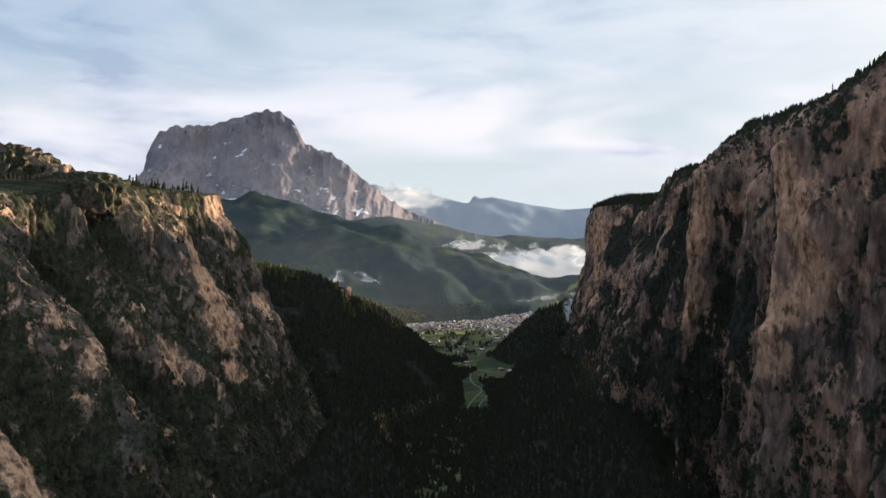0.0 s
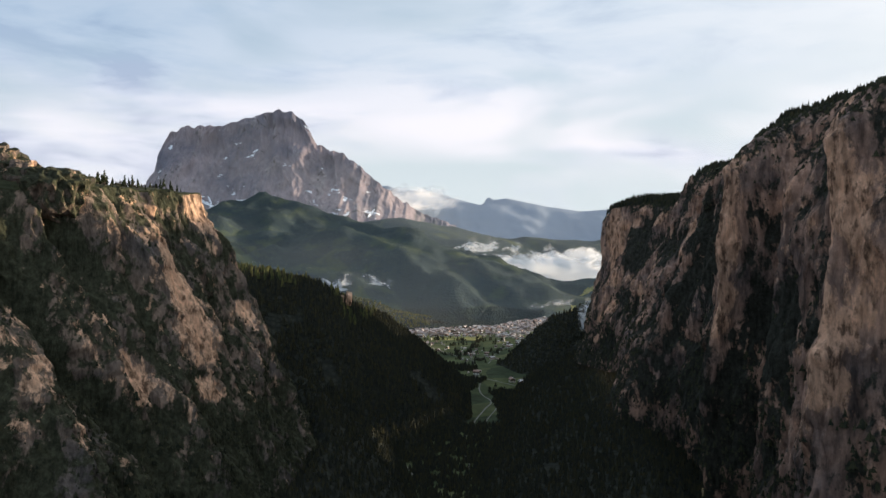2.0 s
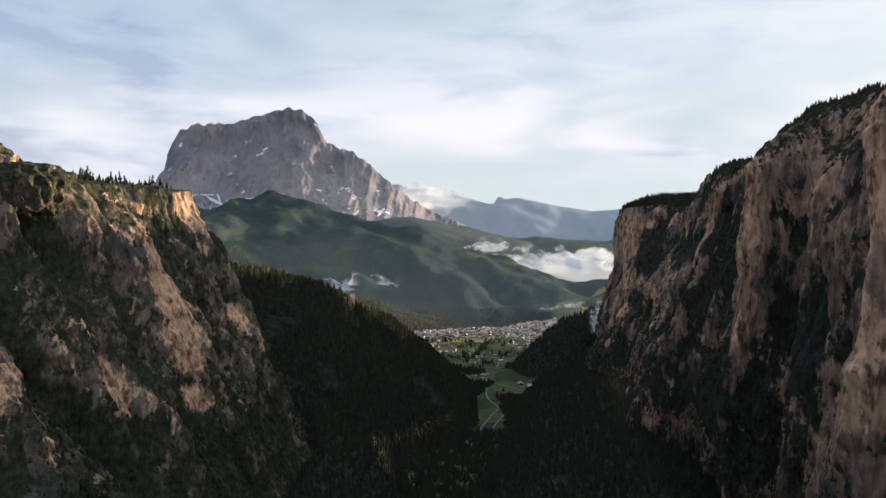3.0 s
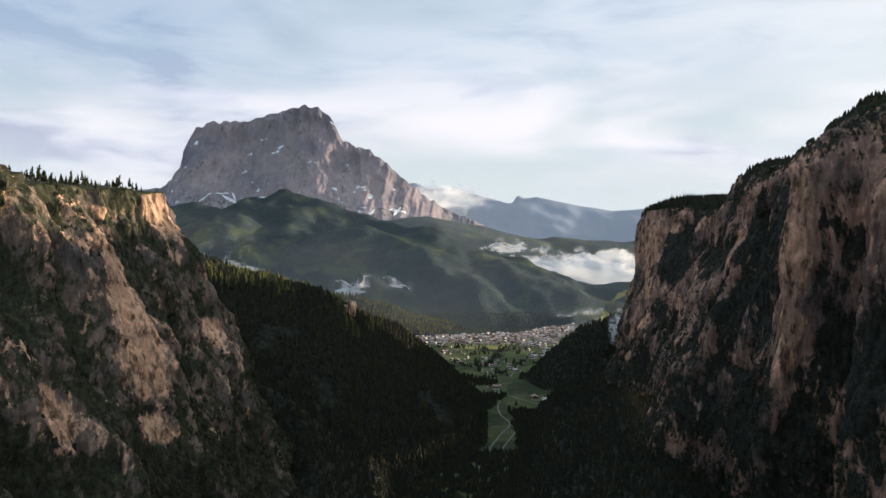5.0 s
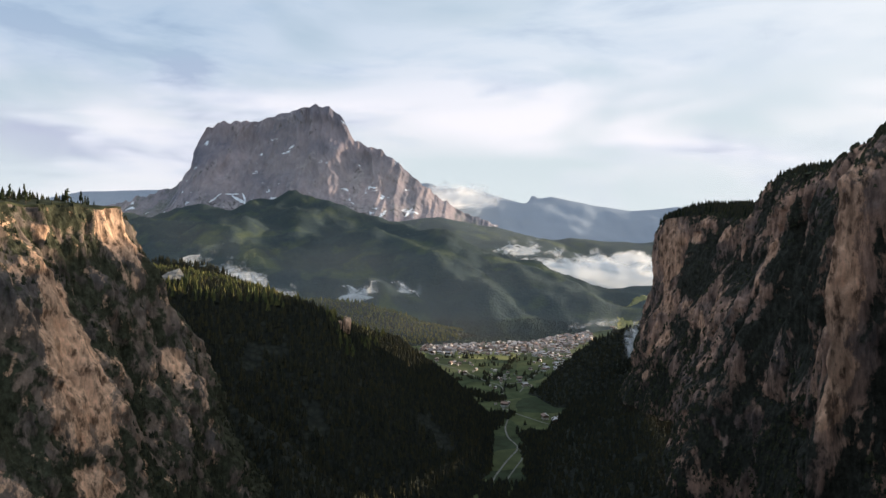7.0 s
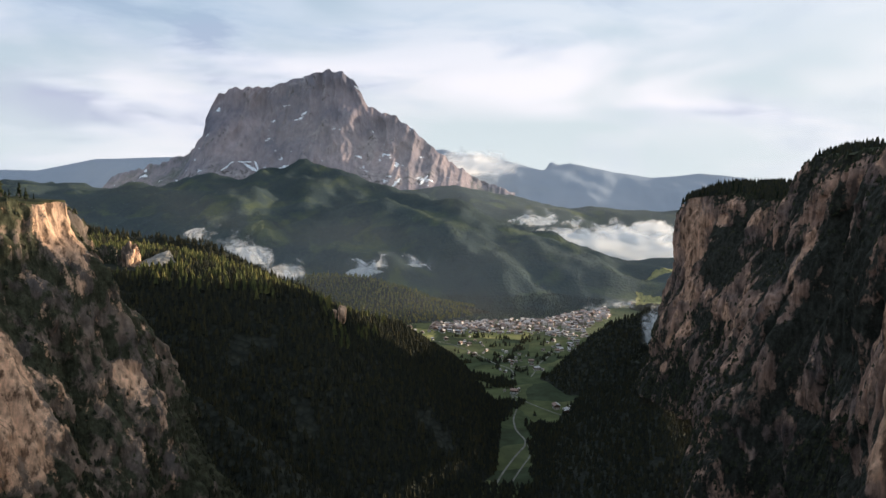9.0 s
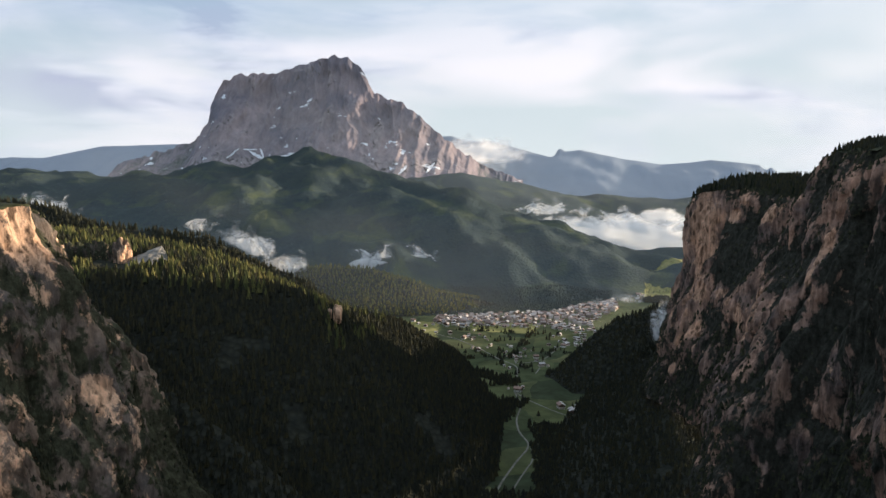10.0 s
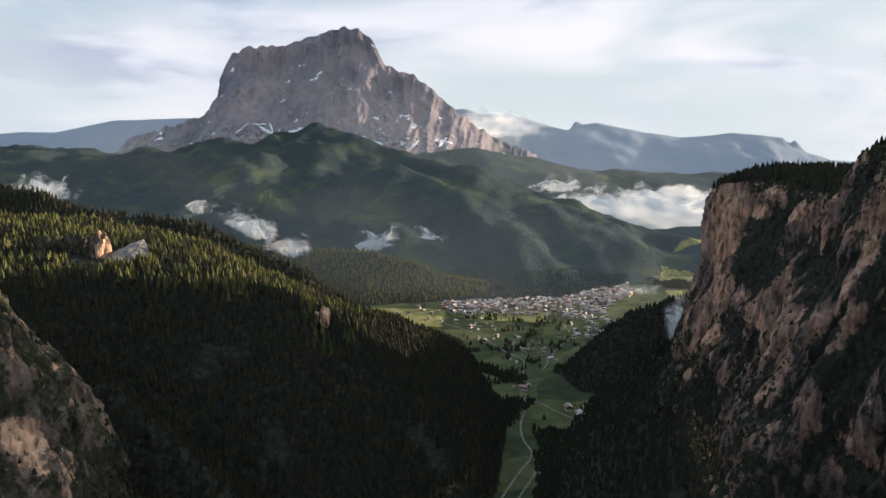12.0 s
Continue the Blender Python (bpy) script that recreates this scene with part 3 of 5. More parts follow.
RIGHT = [
    (330, -500, 420, 200, -500, 40, 300, 60, 0.6, 0), (300, 0, 410, 195, 0, 40, 300, 60, 0.6, 0), (290, 300, 385, 200, 300, 40, 260, 40, 0.6, 0), (285, 400, 372, 226, 388, 10, 220, 30, 0.4, 0.5),
    (245, 432, 339, 180, 408, 40, 200, 20, 0.25, 0.9), (266, 476, 341, 226, 476, 30, 200, 12, 0.45, 0.4), (288, 560, 345, 216, 560, 5, 200, 10, 0.6, 0.3), (290, 600, 344, 238, 592, 5, 200, 12, 0.6, 0.2),
    (266, 636, 337, 198, 600, 45, 200, 22, 0.28, 0.95), (275, 682, 335, 238, 676, 30, 200, 26, 0.5, 0.3), (294, 790, 325, 246, 780, 10, 200, 17, 0.6, 0.1), (304, 835, 320, 252, 825, 10, 200, 13, 0.7, 0),
    (297, 872, 318, 184, 838, 40, 200, 13, 1.0, 0), (297, 920, 318, 192, 900, 60, 200, 14, 1.05, 0), (299, 952, 315, 208, 945, 60, 200, 4, 0.9, 0), (306, 970, 284, 238, 985, 80, 160, -6, 0.9, 0), (298, 1000, 279, 218, 1015, 60, 90, 6, 0.9, 0),
    (284, 1065, 285, 214, 1072, 52, 90, 8, 0.7, 0), (266, 1114, 285, 205, 1112, 48, 90, 10, 1.2, 0), (237, 1135, 277, 192, 1138, 48, 90, 18, 2.2, 0), (243, 1168, 273, 196, 1200, 44, 100, 18, 2.0, 0), (257, 1192, 264, 234, 1230, 50, 90, 10, 1.5, 0),
    # Unseen from the camera: added behind the head to shade the near hill's flank.
    (284, 1212, 266, 268, 1250, 60, 90, 6, 1.2, 0), (303, 1236, 274, 282, 1280, 60, 90, 4, 1.2, 0), (315, 1256, 264, 290, 1296, 60, 90, 0, 1.2, 0), (324, 1270, 170, 300, 1310, 60, 120, 0, 1.1, 0), (360, 1300, 150, 320, 1340, 60, 120, 0, 1.1, 0), (400, 1450, 140, 350, 1470, 50, 120, 0, 1.1, 0), (450, 1610, 120, 420, 1680, 30, 120, 0, 1.1, 0), (640, 1640, 120, 640, 1720, 30, 120, 0, 1.1, 0),
]
RIGHT_SLABS = [
    (249, 1126, 226, 40, 12, 44), (228, 1112, 160, 16, 12, 14), (214, 1116, 122, 14, 8, 12), (206, 1106, 92, 12, 9, 9), (222, 1098, 108, 12, 6, 8), (200, 1120, 74, 12, 10, 8), (198, 1140, 100, 12, 8, 14), (232, 1080, 140, 12, 7, 8), (256, 1058, 184, 12, 8, 7), (276, 1046, 214, 14, 7, 7), (276, 1074, 236, 14, 8, 5), (238, 1092, 178, 12, 8, 9), (262, 1040, 262, 12, 10, 4), (265, 1011, 166, 16, 8, 15), (290, 1100, 262, 16, 10, 6), (266, 868, 256, 14, 9, 38), (248, 848, 224, 10, 8, 18), (214, 842, 156, 12, 8, 16),
    (208, 612, 252, 15, 13, 50), (206, 604, 200, 12, 10, 22), (254, 646, 303, 25, 22, 16), (268, 700, 312, 30, 14, 14),
    (192, 420, 262, 26, 18, 30), (190, 422, 212, 26, 20, 20), (222, 412, 232, 24, 10, 28), (182, 412, 180, 16, 16, 14), (266, 545, 326, 30, 16, 12),
    (246, 946, 180, 16, 7, 20), (285, 1022, 264, 20, 6, 8), (271, 1076, 258, 15, 8, 6), (204, 828, 122, 12, 3, 25), (281, 830, 296, 30, 8, 10),
]
# Overgrown faces, and shaded recesses whose dark is put into the colour.
RIGHT_BUSH_SHADE = [
    (272, 1062, 218, 26, 30, 38), (212, 1060, 96, 20, 26, 24), (285, 845, 250, 18, 16, 52), (250, 836, 190, 24, 14, 36), (205, 650, 105, 70, 60, 56), (205, 760, 110, 70, 70, 60), (246, 606, 192, 20, 10, 24), (240, 556, 170, 30, 24, 36), (264, 770, 230, 40, 56, 56), (250, 628, 276, 20, 12, 10),
]
RIGHT_FURROWS = [(980, 9, 16, 110, 330), (868, 4, 6, 150, 330), (1050, 26, 7, 190, 262), (735, 5, 8, 290, 345), (940, 6, 7, 90, 250), (1075, 7, 7, 100, 200), (330, 12, 10, 60, 300), (445, 5, 6, 200, 280), (650, 6, 7, 120, 300), (905, 5, 6, 120, 290), (1105, 4, 5, 120, 250)]
right_wall, RIGHT_P, RIGHT_BACK, RIGHT_S = cliff("rock_cliff", RIGHT, ROCK_RIGHT, 1200, 44, 250, None, (8, 7, 4.2), (52, 28, 8), 4, 0.02, 11.0, RIGHT_SLABS, RIGHT_FURROWS, 1.3, top_mat=TURF, tall=1.5, ledges=[(198, 380, 470, 6), (130, 600, 1000, 4)], wooded=0.2, close=(360, 1190), chips=0.9, dull=0.07, bushy=RIGHT_BUSH_SHADE, crowd=1.7)
tagged(right_wall, "tall sheer pinkish grey dolomite cliff in shade", "cliff")

# ---- wooded slopes and hills ----
right_talus, right_talus_z = hill("wooded_slope", [(150, -300, 90, 130, 190), (130, 250, 70, 120, 190), (162, 500, 46, 130, 190), (186, 800, 44, 135, 190), (208, 1050, 42, 130, 170), (215, 1160, 46, 120, 150), (290, 1250, 92, 140, 200), (330, 1360, 112, 170, 225), (400, 1540, 104, 170, 290), (480, 1680, 80, 120, 250)],
    WOOD_DARK, (-60, -300, 700, 1700), 7, 1.1, 8, 60, 5.0)
tagged(right_talus, "dark spruce-covered scree slope below the cliff", "slope", kind="structure")
right_spur, right_spur_z = hill("wooded_slope", [(460, 1450, 118, 170, 200), (330, 1420, 116, 165, 190), (254, 1398, 108, 160, 180), (184, 1378, 86, 140, 150), (128, 1374, 40, 90, 100), (96, 1378, 4, 50, 50)],
    WOOD_DARK, (20, 1150, 640, 1700), 7, 1.0, 6, 60, 6.0)
tagged(right_spur, "dark spruce-covered spur behind the cliff head", "slope", kind="structure")
left_talus, left_talus_z = hill("wooded_slope", [(-220, -300, 130, 130, 130), (-190, 200, 110, 130, 130), (-140, 420, 75, 110, 110), (-105, 560, 60, 90, 110), (-100, 700, 60, 90, 110), (-150, 820, 90, 120, 100), (-280, 900, 130, 140, 140)],
    WOOD_DARK, (-500, -300, 80, 1100), 7, 1.1, 8, 60, 8.0)
tagged(left_talus, "dark spruce-covered slope at the cliff's foot", "slope", kind="structure")
near_hill, near_hill_z = hill("wooded_hill", [(-900, 820, 215, 260, 900), (-560, 930, 190, 240, 700), (-457, 985, 180, 230, 600), (-345, 1000, 186, 220, 520), (-249, 1000, 182, 215, 480), (-178, 1012, 172, 205, 420), (-140, 1055, 143, 188, 380), (-105, 1200, 104, 152, 330), (-92, 1350, 56, 88, 300), (-85, 1470, 14, 50, 200)],
    WOOD_DARK, (-1500, 640, 80, 1900), 8, 1.0, 9, 90, 13.0, terrace_height)
tagged(near_hill, "spruce-wooded hill with a sunlit crest and shaded flank", "hill", kind="structure")
back_hill, back_hill_z = hill("wooded_hill", [(-1500, 1350, 370, 400, 500), (-781, 1400, 243, 350, 400), (-592, 1410, 203, 330, 330), (-472, 1420, 195, 300, 280), (-400, 1430, 158, 250, 200), (-300, 1440, 114, 180, 180), (-230, 1470, 54, 120, 120)],
    WOOD_DARK, (-2200, 900, 0, 2000), 10, 1.1, 10, 110, 17.0)
tagged(back_hill, "sunlit spruce-wooded hill shoulder", "hill", kind="structure")
low_hill, low_hill_z = hill("wooded_hill", [(-650, 1900, 84, 250, 250), (-360, 1850, 84, 150, 200), (-290, 1850, 86, 140, 200), (-215, 1860, 62, 100, 200), (-100, 1900, 22, 60, 150)],
    WOOD_DARK, (-1000, 1500, 50, 2300), 10, 1.1, 8, 110, 19.0)
tagged(low_hill, "low wooded knoll beside the village", "hill", kind="structure")
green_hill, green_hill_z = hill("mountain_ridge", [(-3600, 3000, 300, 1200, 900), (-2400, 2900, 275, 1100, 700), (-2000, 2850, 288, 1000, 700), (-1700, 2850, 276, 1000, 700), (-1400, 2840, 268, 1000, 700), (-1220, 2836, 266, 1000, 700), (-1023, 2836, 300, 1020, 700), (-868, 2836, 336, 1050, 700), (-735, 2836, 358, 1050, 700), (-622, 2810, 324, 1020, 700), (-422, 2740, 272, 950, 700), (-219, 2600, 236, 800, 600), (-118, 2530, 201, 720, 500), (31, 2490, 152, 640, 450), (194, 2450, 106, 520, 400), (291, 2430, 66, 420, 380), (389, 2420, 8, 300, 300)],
    WOOD_HILL_HAZED, (-4000, 1700, 800, 3700), 14, 1.0, 58, 230, 23.0, spurred_height)
tagged(green_hill, "long forested mountain ridge with meadows and mist", "mountain", kind="structure")
mid_hill, _ = hill("wooded_hill", [(200, 3050, 10, 300, 400), (450, 3000, 30, 400, 400), (800, 2950, 44, 420, 400), (1500, 2900, 90, 500, 500), (2500, 2800, 200, 600, 600)],
    WOOD_HILL_HAZED, (0, 2300, 3400, 3700), 20, 1.0, 12, 200, 29.0)
tagged(mid_hill, "low wooded hill beyond the village", "hill", kind="structure")
dell_hill, _ = hill("wooded_hill", [(235, 2680, 10, 180, 250), (330, 2650, 46, 240, 250), (450, 2640, 66, 270, 250), (700, 2660, 76, 290, 250), (1100, 2700, 100, 300, 250), (1700, 2700, 120, 300, 300)],
    WOOD_HILL_HAZED, (0, 2250, 2200, 3050), 14, 1.0, 12, 120, 37.0)
tagged(dell_hill, "low wooded hill in front of the fog", "hill", kind="structure")
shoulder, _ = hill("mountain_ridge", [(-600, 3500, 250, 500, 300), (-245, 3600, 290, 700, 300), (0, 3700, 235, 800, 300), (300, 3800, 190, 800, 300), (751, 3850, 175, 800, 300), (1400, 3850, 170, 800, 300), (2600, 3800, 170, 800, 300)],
    WOOD_HILL_HAZED, (-1000, 2900, 3400, 4300), 20, 1.0, 24, 260, 27.0)
tagged(shoulder, "forested mountain flank below the far ridge", "mountain", kind="structure")
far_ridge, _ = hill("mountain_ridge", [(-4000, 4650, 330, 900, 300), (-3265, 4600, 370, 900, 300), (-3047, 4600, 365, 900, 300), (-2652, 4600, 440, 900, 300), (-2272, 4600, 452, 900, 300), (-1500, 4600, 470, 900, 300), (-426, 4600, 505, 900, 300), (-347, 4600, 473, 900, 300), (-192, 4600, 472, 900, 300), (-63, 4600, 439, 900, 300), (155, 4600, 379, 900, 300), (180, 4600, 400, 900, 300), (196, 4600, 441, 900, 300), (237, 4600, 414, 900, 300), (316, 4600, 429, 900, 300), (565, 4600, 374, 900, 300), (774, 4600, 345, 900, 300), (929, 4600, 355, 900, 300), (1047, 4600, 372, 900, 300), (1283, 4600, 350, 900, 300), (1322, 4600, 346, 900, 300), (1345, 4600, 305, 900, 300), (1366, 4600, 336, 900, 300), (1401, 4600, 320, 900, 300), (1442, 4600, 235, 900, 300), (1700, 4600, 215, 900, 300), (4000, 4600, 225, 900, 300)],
    WOOD_FAR_HAZED, (-4000, 3600, 4000, 4880), 20, 0.8, 20, 300, 31.0, chain_height)
tagged(far_ridge, "distant mountain ridge tinted with blue haze, with patches of snow", "mountain", kind="structure")

PEAK = [
    (-2300, 4200, 330, -2300, 3700, 130, 300, -250), (-1998, 4050, 383, -1998, 3500, 120, 300, -250), (-1733, 4000, 459, -1733, 3420, 110, 300, -250), (-1630, 3930, 534, -1650, 3400, 110, 300, -250), (-1596, 3920, 655, -1600, 3380, 110, 300, -300), (-1530, 3910, 750, -1530, 3360, 110, 300, -400),
    (-1420, 3900, 786, -1420, 3360, 110, 300, -400), (-1292, 3900, 774, -1290, 3340, 110, 300, -400), (-1145, 3900, 816, -1140, 3320, 110, 300, -400), (-972, 3900, 860, -970, 3320, 110, 300, -400), (-873, 3900, 858, -870, 3330, 110, 300, -400), (-800, 3900, 798, -780, 3340, 110, 300, -400),
    (-740, 3900, 676, -700, 3340, 110, 300, -350), (-636, 3900, 652, -600, 3340, 110, 300, -350), (-525, 3900, 580, -490, 3340, 110, 300, -300), (-414, 3910, 482, -390, 3350, 110, 300, -250), (-331, 3930, 412, -320, 3380, 110, 300, -250), (-200, 4000, 330, -200, 3450, 110, 300, -250), (0, 4100, 250, 0, 3500, 110, 300, -250),
]
PEAK_SLABS = [(-700, 3650, 480, 26, 200, 70), (-420, 3600, 330, 90, 200, 40), (-1150, 3550, 330, 500, 200, 24), (-1550, 3600, 330, 220, 200, 30), (-640, 3550, 300, 120, 200, 22)]
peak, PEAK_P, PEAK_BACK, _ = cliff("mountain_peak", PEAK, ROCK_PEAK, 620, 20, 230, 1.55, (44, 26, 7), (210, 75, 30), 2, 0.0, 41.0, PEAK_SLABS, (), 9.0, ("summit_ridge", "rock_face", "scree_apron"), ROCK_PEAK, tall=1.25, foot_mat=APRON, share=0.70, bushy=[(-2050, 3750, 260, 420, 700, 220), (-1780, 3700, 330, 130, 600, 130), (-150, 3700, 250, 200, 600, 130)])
tagged(peak, "massive grey dolomite peak with traces of snow", "mountain")


def terrain_z(x, y):
    z = ground_z(x, y)
    for f in (right_talus_z, right_spur_z, left_talus_z, near_hill_z, back_hill_z, low_hill_z, green_hill_z):
        z = np.maximum(z, f(x, y))
    return z


# ---- parts ----
def part(name, bm, mat, parent, label=""):
    me = bpy.data.meshes.new(name)
    bm.to_mesh(me)
    bm.free()
    me.materials.append(mat)
    ob = new(name, me)
    ob.parent = parent
    return tagged(ob, label)


def block(x0, x1, y0, y1, z0, z1):
    bm = bmesh.new()
    bmesh.ops.create_cube(bm, size=1.0, matrix=Matrix.Translation(((x0 + x1) / 2, (y0 + y1) / 2, (z0 + z1) / 2)) @ Matrix.Diagonal((x1 - x0, y1 - y0, z1 - z0, 1)))
    return bm


# ---- spruces ----
def spruce(high, wide, tiers, seed):
    """A spruce: tapered trunk and a crown of ragged, drooping whorls of boughs."""
    rnd = random.Random(seed)
    tree = new("spruce_tree")
    bm = bmesh.new()
    bmesh.ops.create_cone(bm, segments=6, radius1=0.035 * high, radius2=0.008 * high, depth=0.8 * high, matrix=Matrix.Translation((0, 0, 0.4 * high - 0.4)))
    part("trunk", bm, BARK, tree, "grey-brown trunk")
    bm = bmesh.new()
    for k in range(tiers):
        f = k / tiers
        z0 = high * (0.14 + 0.80 * f)
        r = wide * (1 - f) ** 0.85 * rnd.uniform(0.8, 1.12) + 0.12
        ox, oy = rnd.uniform(-0.1, 0.1), rnd.uniform(-0.1, 0.1)
        tip = bm.verts.new((ox * 0.5, oy * 0.5, z0 + high * 1.35 / tiers))
        n = 9
        turn = rnd.uniform(0, 6.28)
        ring = []
        for i in range(2 * n):
            a = turn + math.pi * i / n
            q = r * (rnd.uniform(0.75, 1.15) if i % 2 == 0 else rnd.uniform(0.35, 0.55))
            ring.append(bm.verts.new((ox + q * math.cos(a), oy + q * math.sin(a), z0 - (0.05 * high if i % 2 == 0 else -0.02 * high) * rnd.uniform(0.5, 1.4))))
        for i in range(2 * n):
            bm.faces.new((tip, ring[i], ring[(i + 1) % (2 * n)]))
    part("crown", bm, SPRUCE, tree)
    return tree


KINDS = [spruce(7.5, 1.7, 8, 1), spruce(8.5, 1.6, 9, 2), spruce(6.0, 1.6, 7, 3), spruce(5.0, 1.3, 6, 4), spruce(7.0, 1.2, 8, 5)]


def pine(high, wide, clumps, seed):
    """A wind-worn pine: bare lower trunk and a crown of ragged clumps of needles."""
    rnd = random.Random(seed)
    tree = new("pine_tree")
    bm = bmesh.new()
    bmesh.ops.create_cone(bm, segments=6, radius1=0.035 * high, radius2=0.012 * high, depth=0.85 * high, matrix=Matrix.Translation((0, 0, 0.42 * high - 0.4)))
    part("trunk", bm, BARK, tree, "grey-brown trunk")
    bm = bmesh.new()
    for k in range(clumps):
        f = k / (clumps - 1)
        a, r = rnd.uniform(0, 6.28), wide * (1 - 0.75 * f) * rnd.uniform(0.15, 0.75)
        size = wide * (0.62 - 0.28 * f) * rnd.uniform(0.8, 1.2)
        made = bmesh.ops.create_icosphere(bm, subdivisions=1, radius=1.0, matrix=Matrix.Translation((r * math.cos(a), r * math.sin(a), high * (0.32 + 0.60 * f))) @ Matrix.Diagonal((size, size, size * 0.75, 1)))
        for v in made["verts"]:
            v.co += Vector((rnd.uniform(-1, 1), rnd.uniform(-1, 1), rnd.uniform(-1, 1))) * 0.28 * size
    part("crown", bm, SPRUCE, tree)
    return tree


PINES = [pine(9.0, 1.9, 11, 11), pine(8.0, 1.7, 9, 12), pine(10.5, 1.8, 12, 13)] + KINDS[:2]
used_kinds = set()


def plant(at, size, label, group, rnd, kinds=KINDS):
    src = rnd.choice(kinds)
    m = pose(at[0], at[1], at[2] - 0.3, rnd.uniform(-3, 3), rnd.uniform(-3, 3), rnd.uniform(0, 360)) @ Matrix.Diagonal((size, size, size * rnd.uniform(0.85, 1.2), 1))
    if src.name in used_kinds:
        ob = copy_thing(src, m)
    else:
        ob = src
        ob.matrix_basis = m
        used_kinds.add(src.name)
    return tagged(ob, label, "tree", group)


def grid_spots(P, rows, keep, count, gap, rnd):
    """Places drawn from a wall's grid, at least gap apart."""
    out = []
    tries = 0
    while len(out) < count and tries < count * 60:
        tries += 1
        i, j = rnd.randint(*rows), rnd.randrange(P.shape[1] - 1)
        p = P[i, j] + (P[i, j + 1] - P[i, j]) * rnd.random()
        if keep(p) and all(abs(p[0] - q[0]) > gap or abs(p[1] - q[1]) > gap for q in out):
            out.append(p)
    return out


rnd = random.Random(5)
for p in grid_spots(LEFT_P, (26, LEFT_BACK - 2), lambda p: 575 < p[1] < 684 and p[0] < -226, 62, 2.2, rnd):
    plant(p, rnd.choice((0.45, 0.7, 0.85, 0.95, 1.05)), "dark wind-worn conifer on the rim of the ochre cliff", "conifers on the ochre cliff", rnd, PINES)
for p in grid_spots(LEFT_P, (34, LEFT_BACK - 1), lambda p: 500 < p[1] < 575, 7, 4, rnd):
    plant(p, rnd.uniform(0.35, 0.55), "dark wind-worn conifer on the rim of the ochre cliff", "conifers on the ochre cliff", rnd, PINES)
for p in grid_spots(RIGHT_P, (6, RIGHT_BACK + 1), lambda p: 1000 < p[1] < 1185 and p[0] < 345, 150, 2.2, rnd):
    plant(p, rnd.uniform(0.9, 1.5), "dark dense spruce on top of the shaded cliff", "spruces on the shaded cliff", rnd)
for p in grid_spots(RIGHT_P, (26, RIGHT_BACK - 1), lambda p: 470 < p[1] < 735, 80, 2.6, rnd):
    plant(p, rnd.uniform(0.55, 0.95), "dark dense spruce on top of the shaded cliff", "spruces on the shaded cliff", rnd)
for p in grid_spots(RIGHT_P, (36, RIGHT_BACK + 1), lambda p: 735 < p[1] < 925, 6, 3, rnd):
    plant(p, rnd.uniform(0.3, 0.5), "stunted spruce on the grassy brink of the cliff", "spruces on the shaded cliff", rnd)

for p in grid_spots(RIGHT_P, (34, RIGHT_BACK + 1), lambda p: 928 < p[1] < 968, 16, 2.0, rnd):
    plant(p, rnd.uniform(0.5, 0.8), "dark dense spruce on top of the shaded cliff", "spruces on the shaded cliff", rnd)


# ---- woods: joined trees ----
def tree_template(sides=10):
    v, f = [], []
    for z0, z1, r in ((0.04, 0.72, 0.19), (0.42, 1.0, 0.125)):
        k = len(v)
        v.append((0, 0, z1))
        for i in range(sides):
            a = 2 * math.pi * i / sides
            q = r * (0.55 if i % 2 else 1.3)
            v.append((q * math.cos(a), q * math.sin(a), z0 + (0.06 if i % 2 else 0)))
        f += [(k, k + 1 + i, k + 1 + (i + 1) % sides) for i in range(sides)]
    return np.array(v), np.array(f)


def wood(name, spots, low, high, mat, label, seed, stout=1.0, smooth=False):
    rs = np.random.RandomState(seed)
    tv, tf = tree_template()
    n = len(spots)
    hgt = rs.uniform(low, high, n)
    a = rs.uniform(0, 6.28, n)
    wide = hgt * stout * rs.uniform(0.75, 1.25, n)
    x = (tv[None, :, 0] * np.cos(a)[:, None] - tv[None, :, 1] * np.sin(a)[:, None]) * wide[:, None] * rs.uniform(0.8, 1.25, (n, len(tv))) + spots[:, 0, None]
    y = (tv[None, :, 0] * np.sin(a)[:, None] + tv[None, :, 1] * np.cos(a)[:, None]) * wide[:, None] * rs.uniform(0.8, 1.25, (n, len(tv))) + spots[:, 1, None]
    z = tv[None, :, 2] * hgt[:, None] + spots[:, 2, None] - 0.4
    V = np.stack([x, y, z], 2).reshape(-1, 3)
    F = (tf[None] + (np.arange(n) * len(tv))[:, None, None]).reshape(-1, 3)
    return tagged(new(name, mesh_of(name, V, F, mat, smooth)), label, "woodland", kind="stuff")


def scatter(fn, box, spacing, keep, seed, others=()):
    rs = np.random.RandomState(seed)
    x0, y0, x1, y1 = box
    xs, ys = np.meshgrid(np.arange(x0, x1, spacing), np.arange(y0, y1, spacing))
    x = xs.ravel() + rs.uniform(-0.6, 0.6, xs.size) * spacing
    y = ys.ravel() + rs.uniform(-0.6, 0.6, xs.size) * spacing
    z = fn(x, y)
    ok = (z > ground_z(x, y) + 0.3) & keep(x, y, z)
    for f in others:
        ok &= z >= f(x, y) - 0.5
    return np.stack([x, y, z], 1)[ok]


def gaps(x, y, scale, cut, seed):
    return fbm(x / scale, y / scale, seed, 3) < cut


def off_scree(x, y):
    """True on the open scree fan and round the rock tower."""
    return (((x + 386) / 42) ** 2 + ((y - 1090) / 42) ** 2 < 1) | (np.hypot(x + 410, y - 1078) < 22) | (((x + 462) / 42) ** 2 + ((y - 1094) / 24) ** 2 < 1)


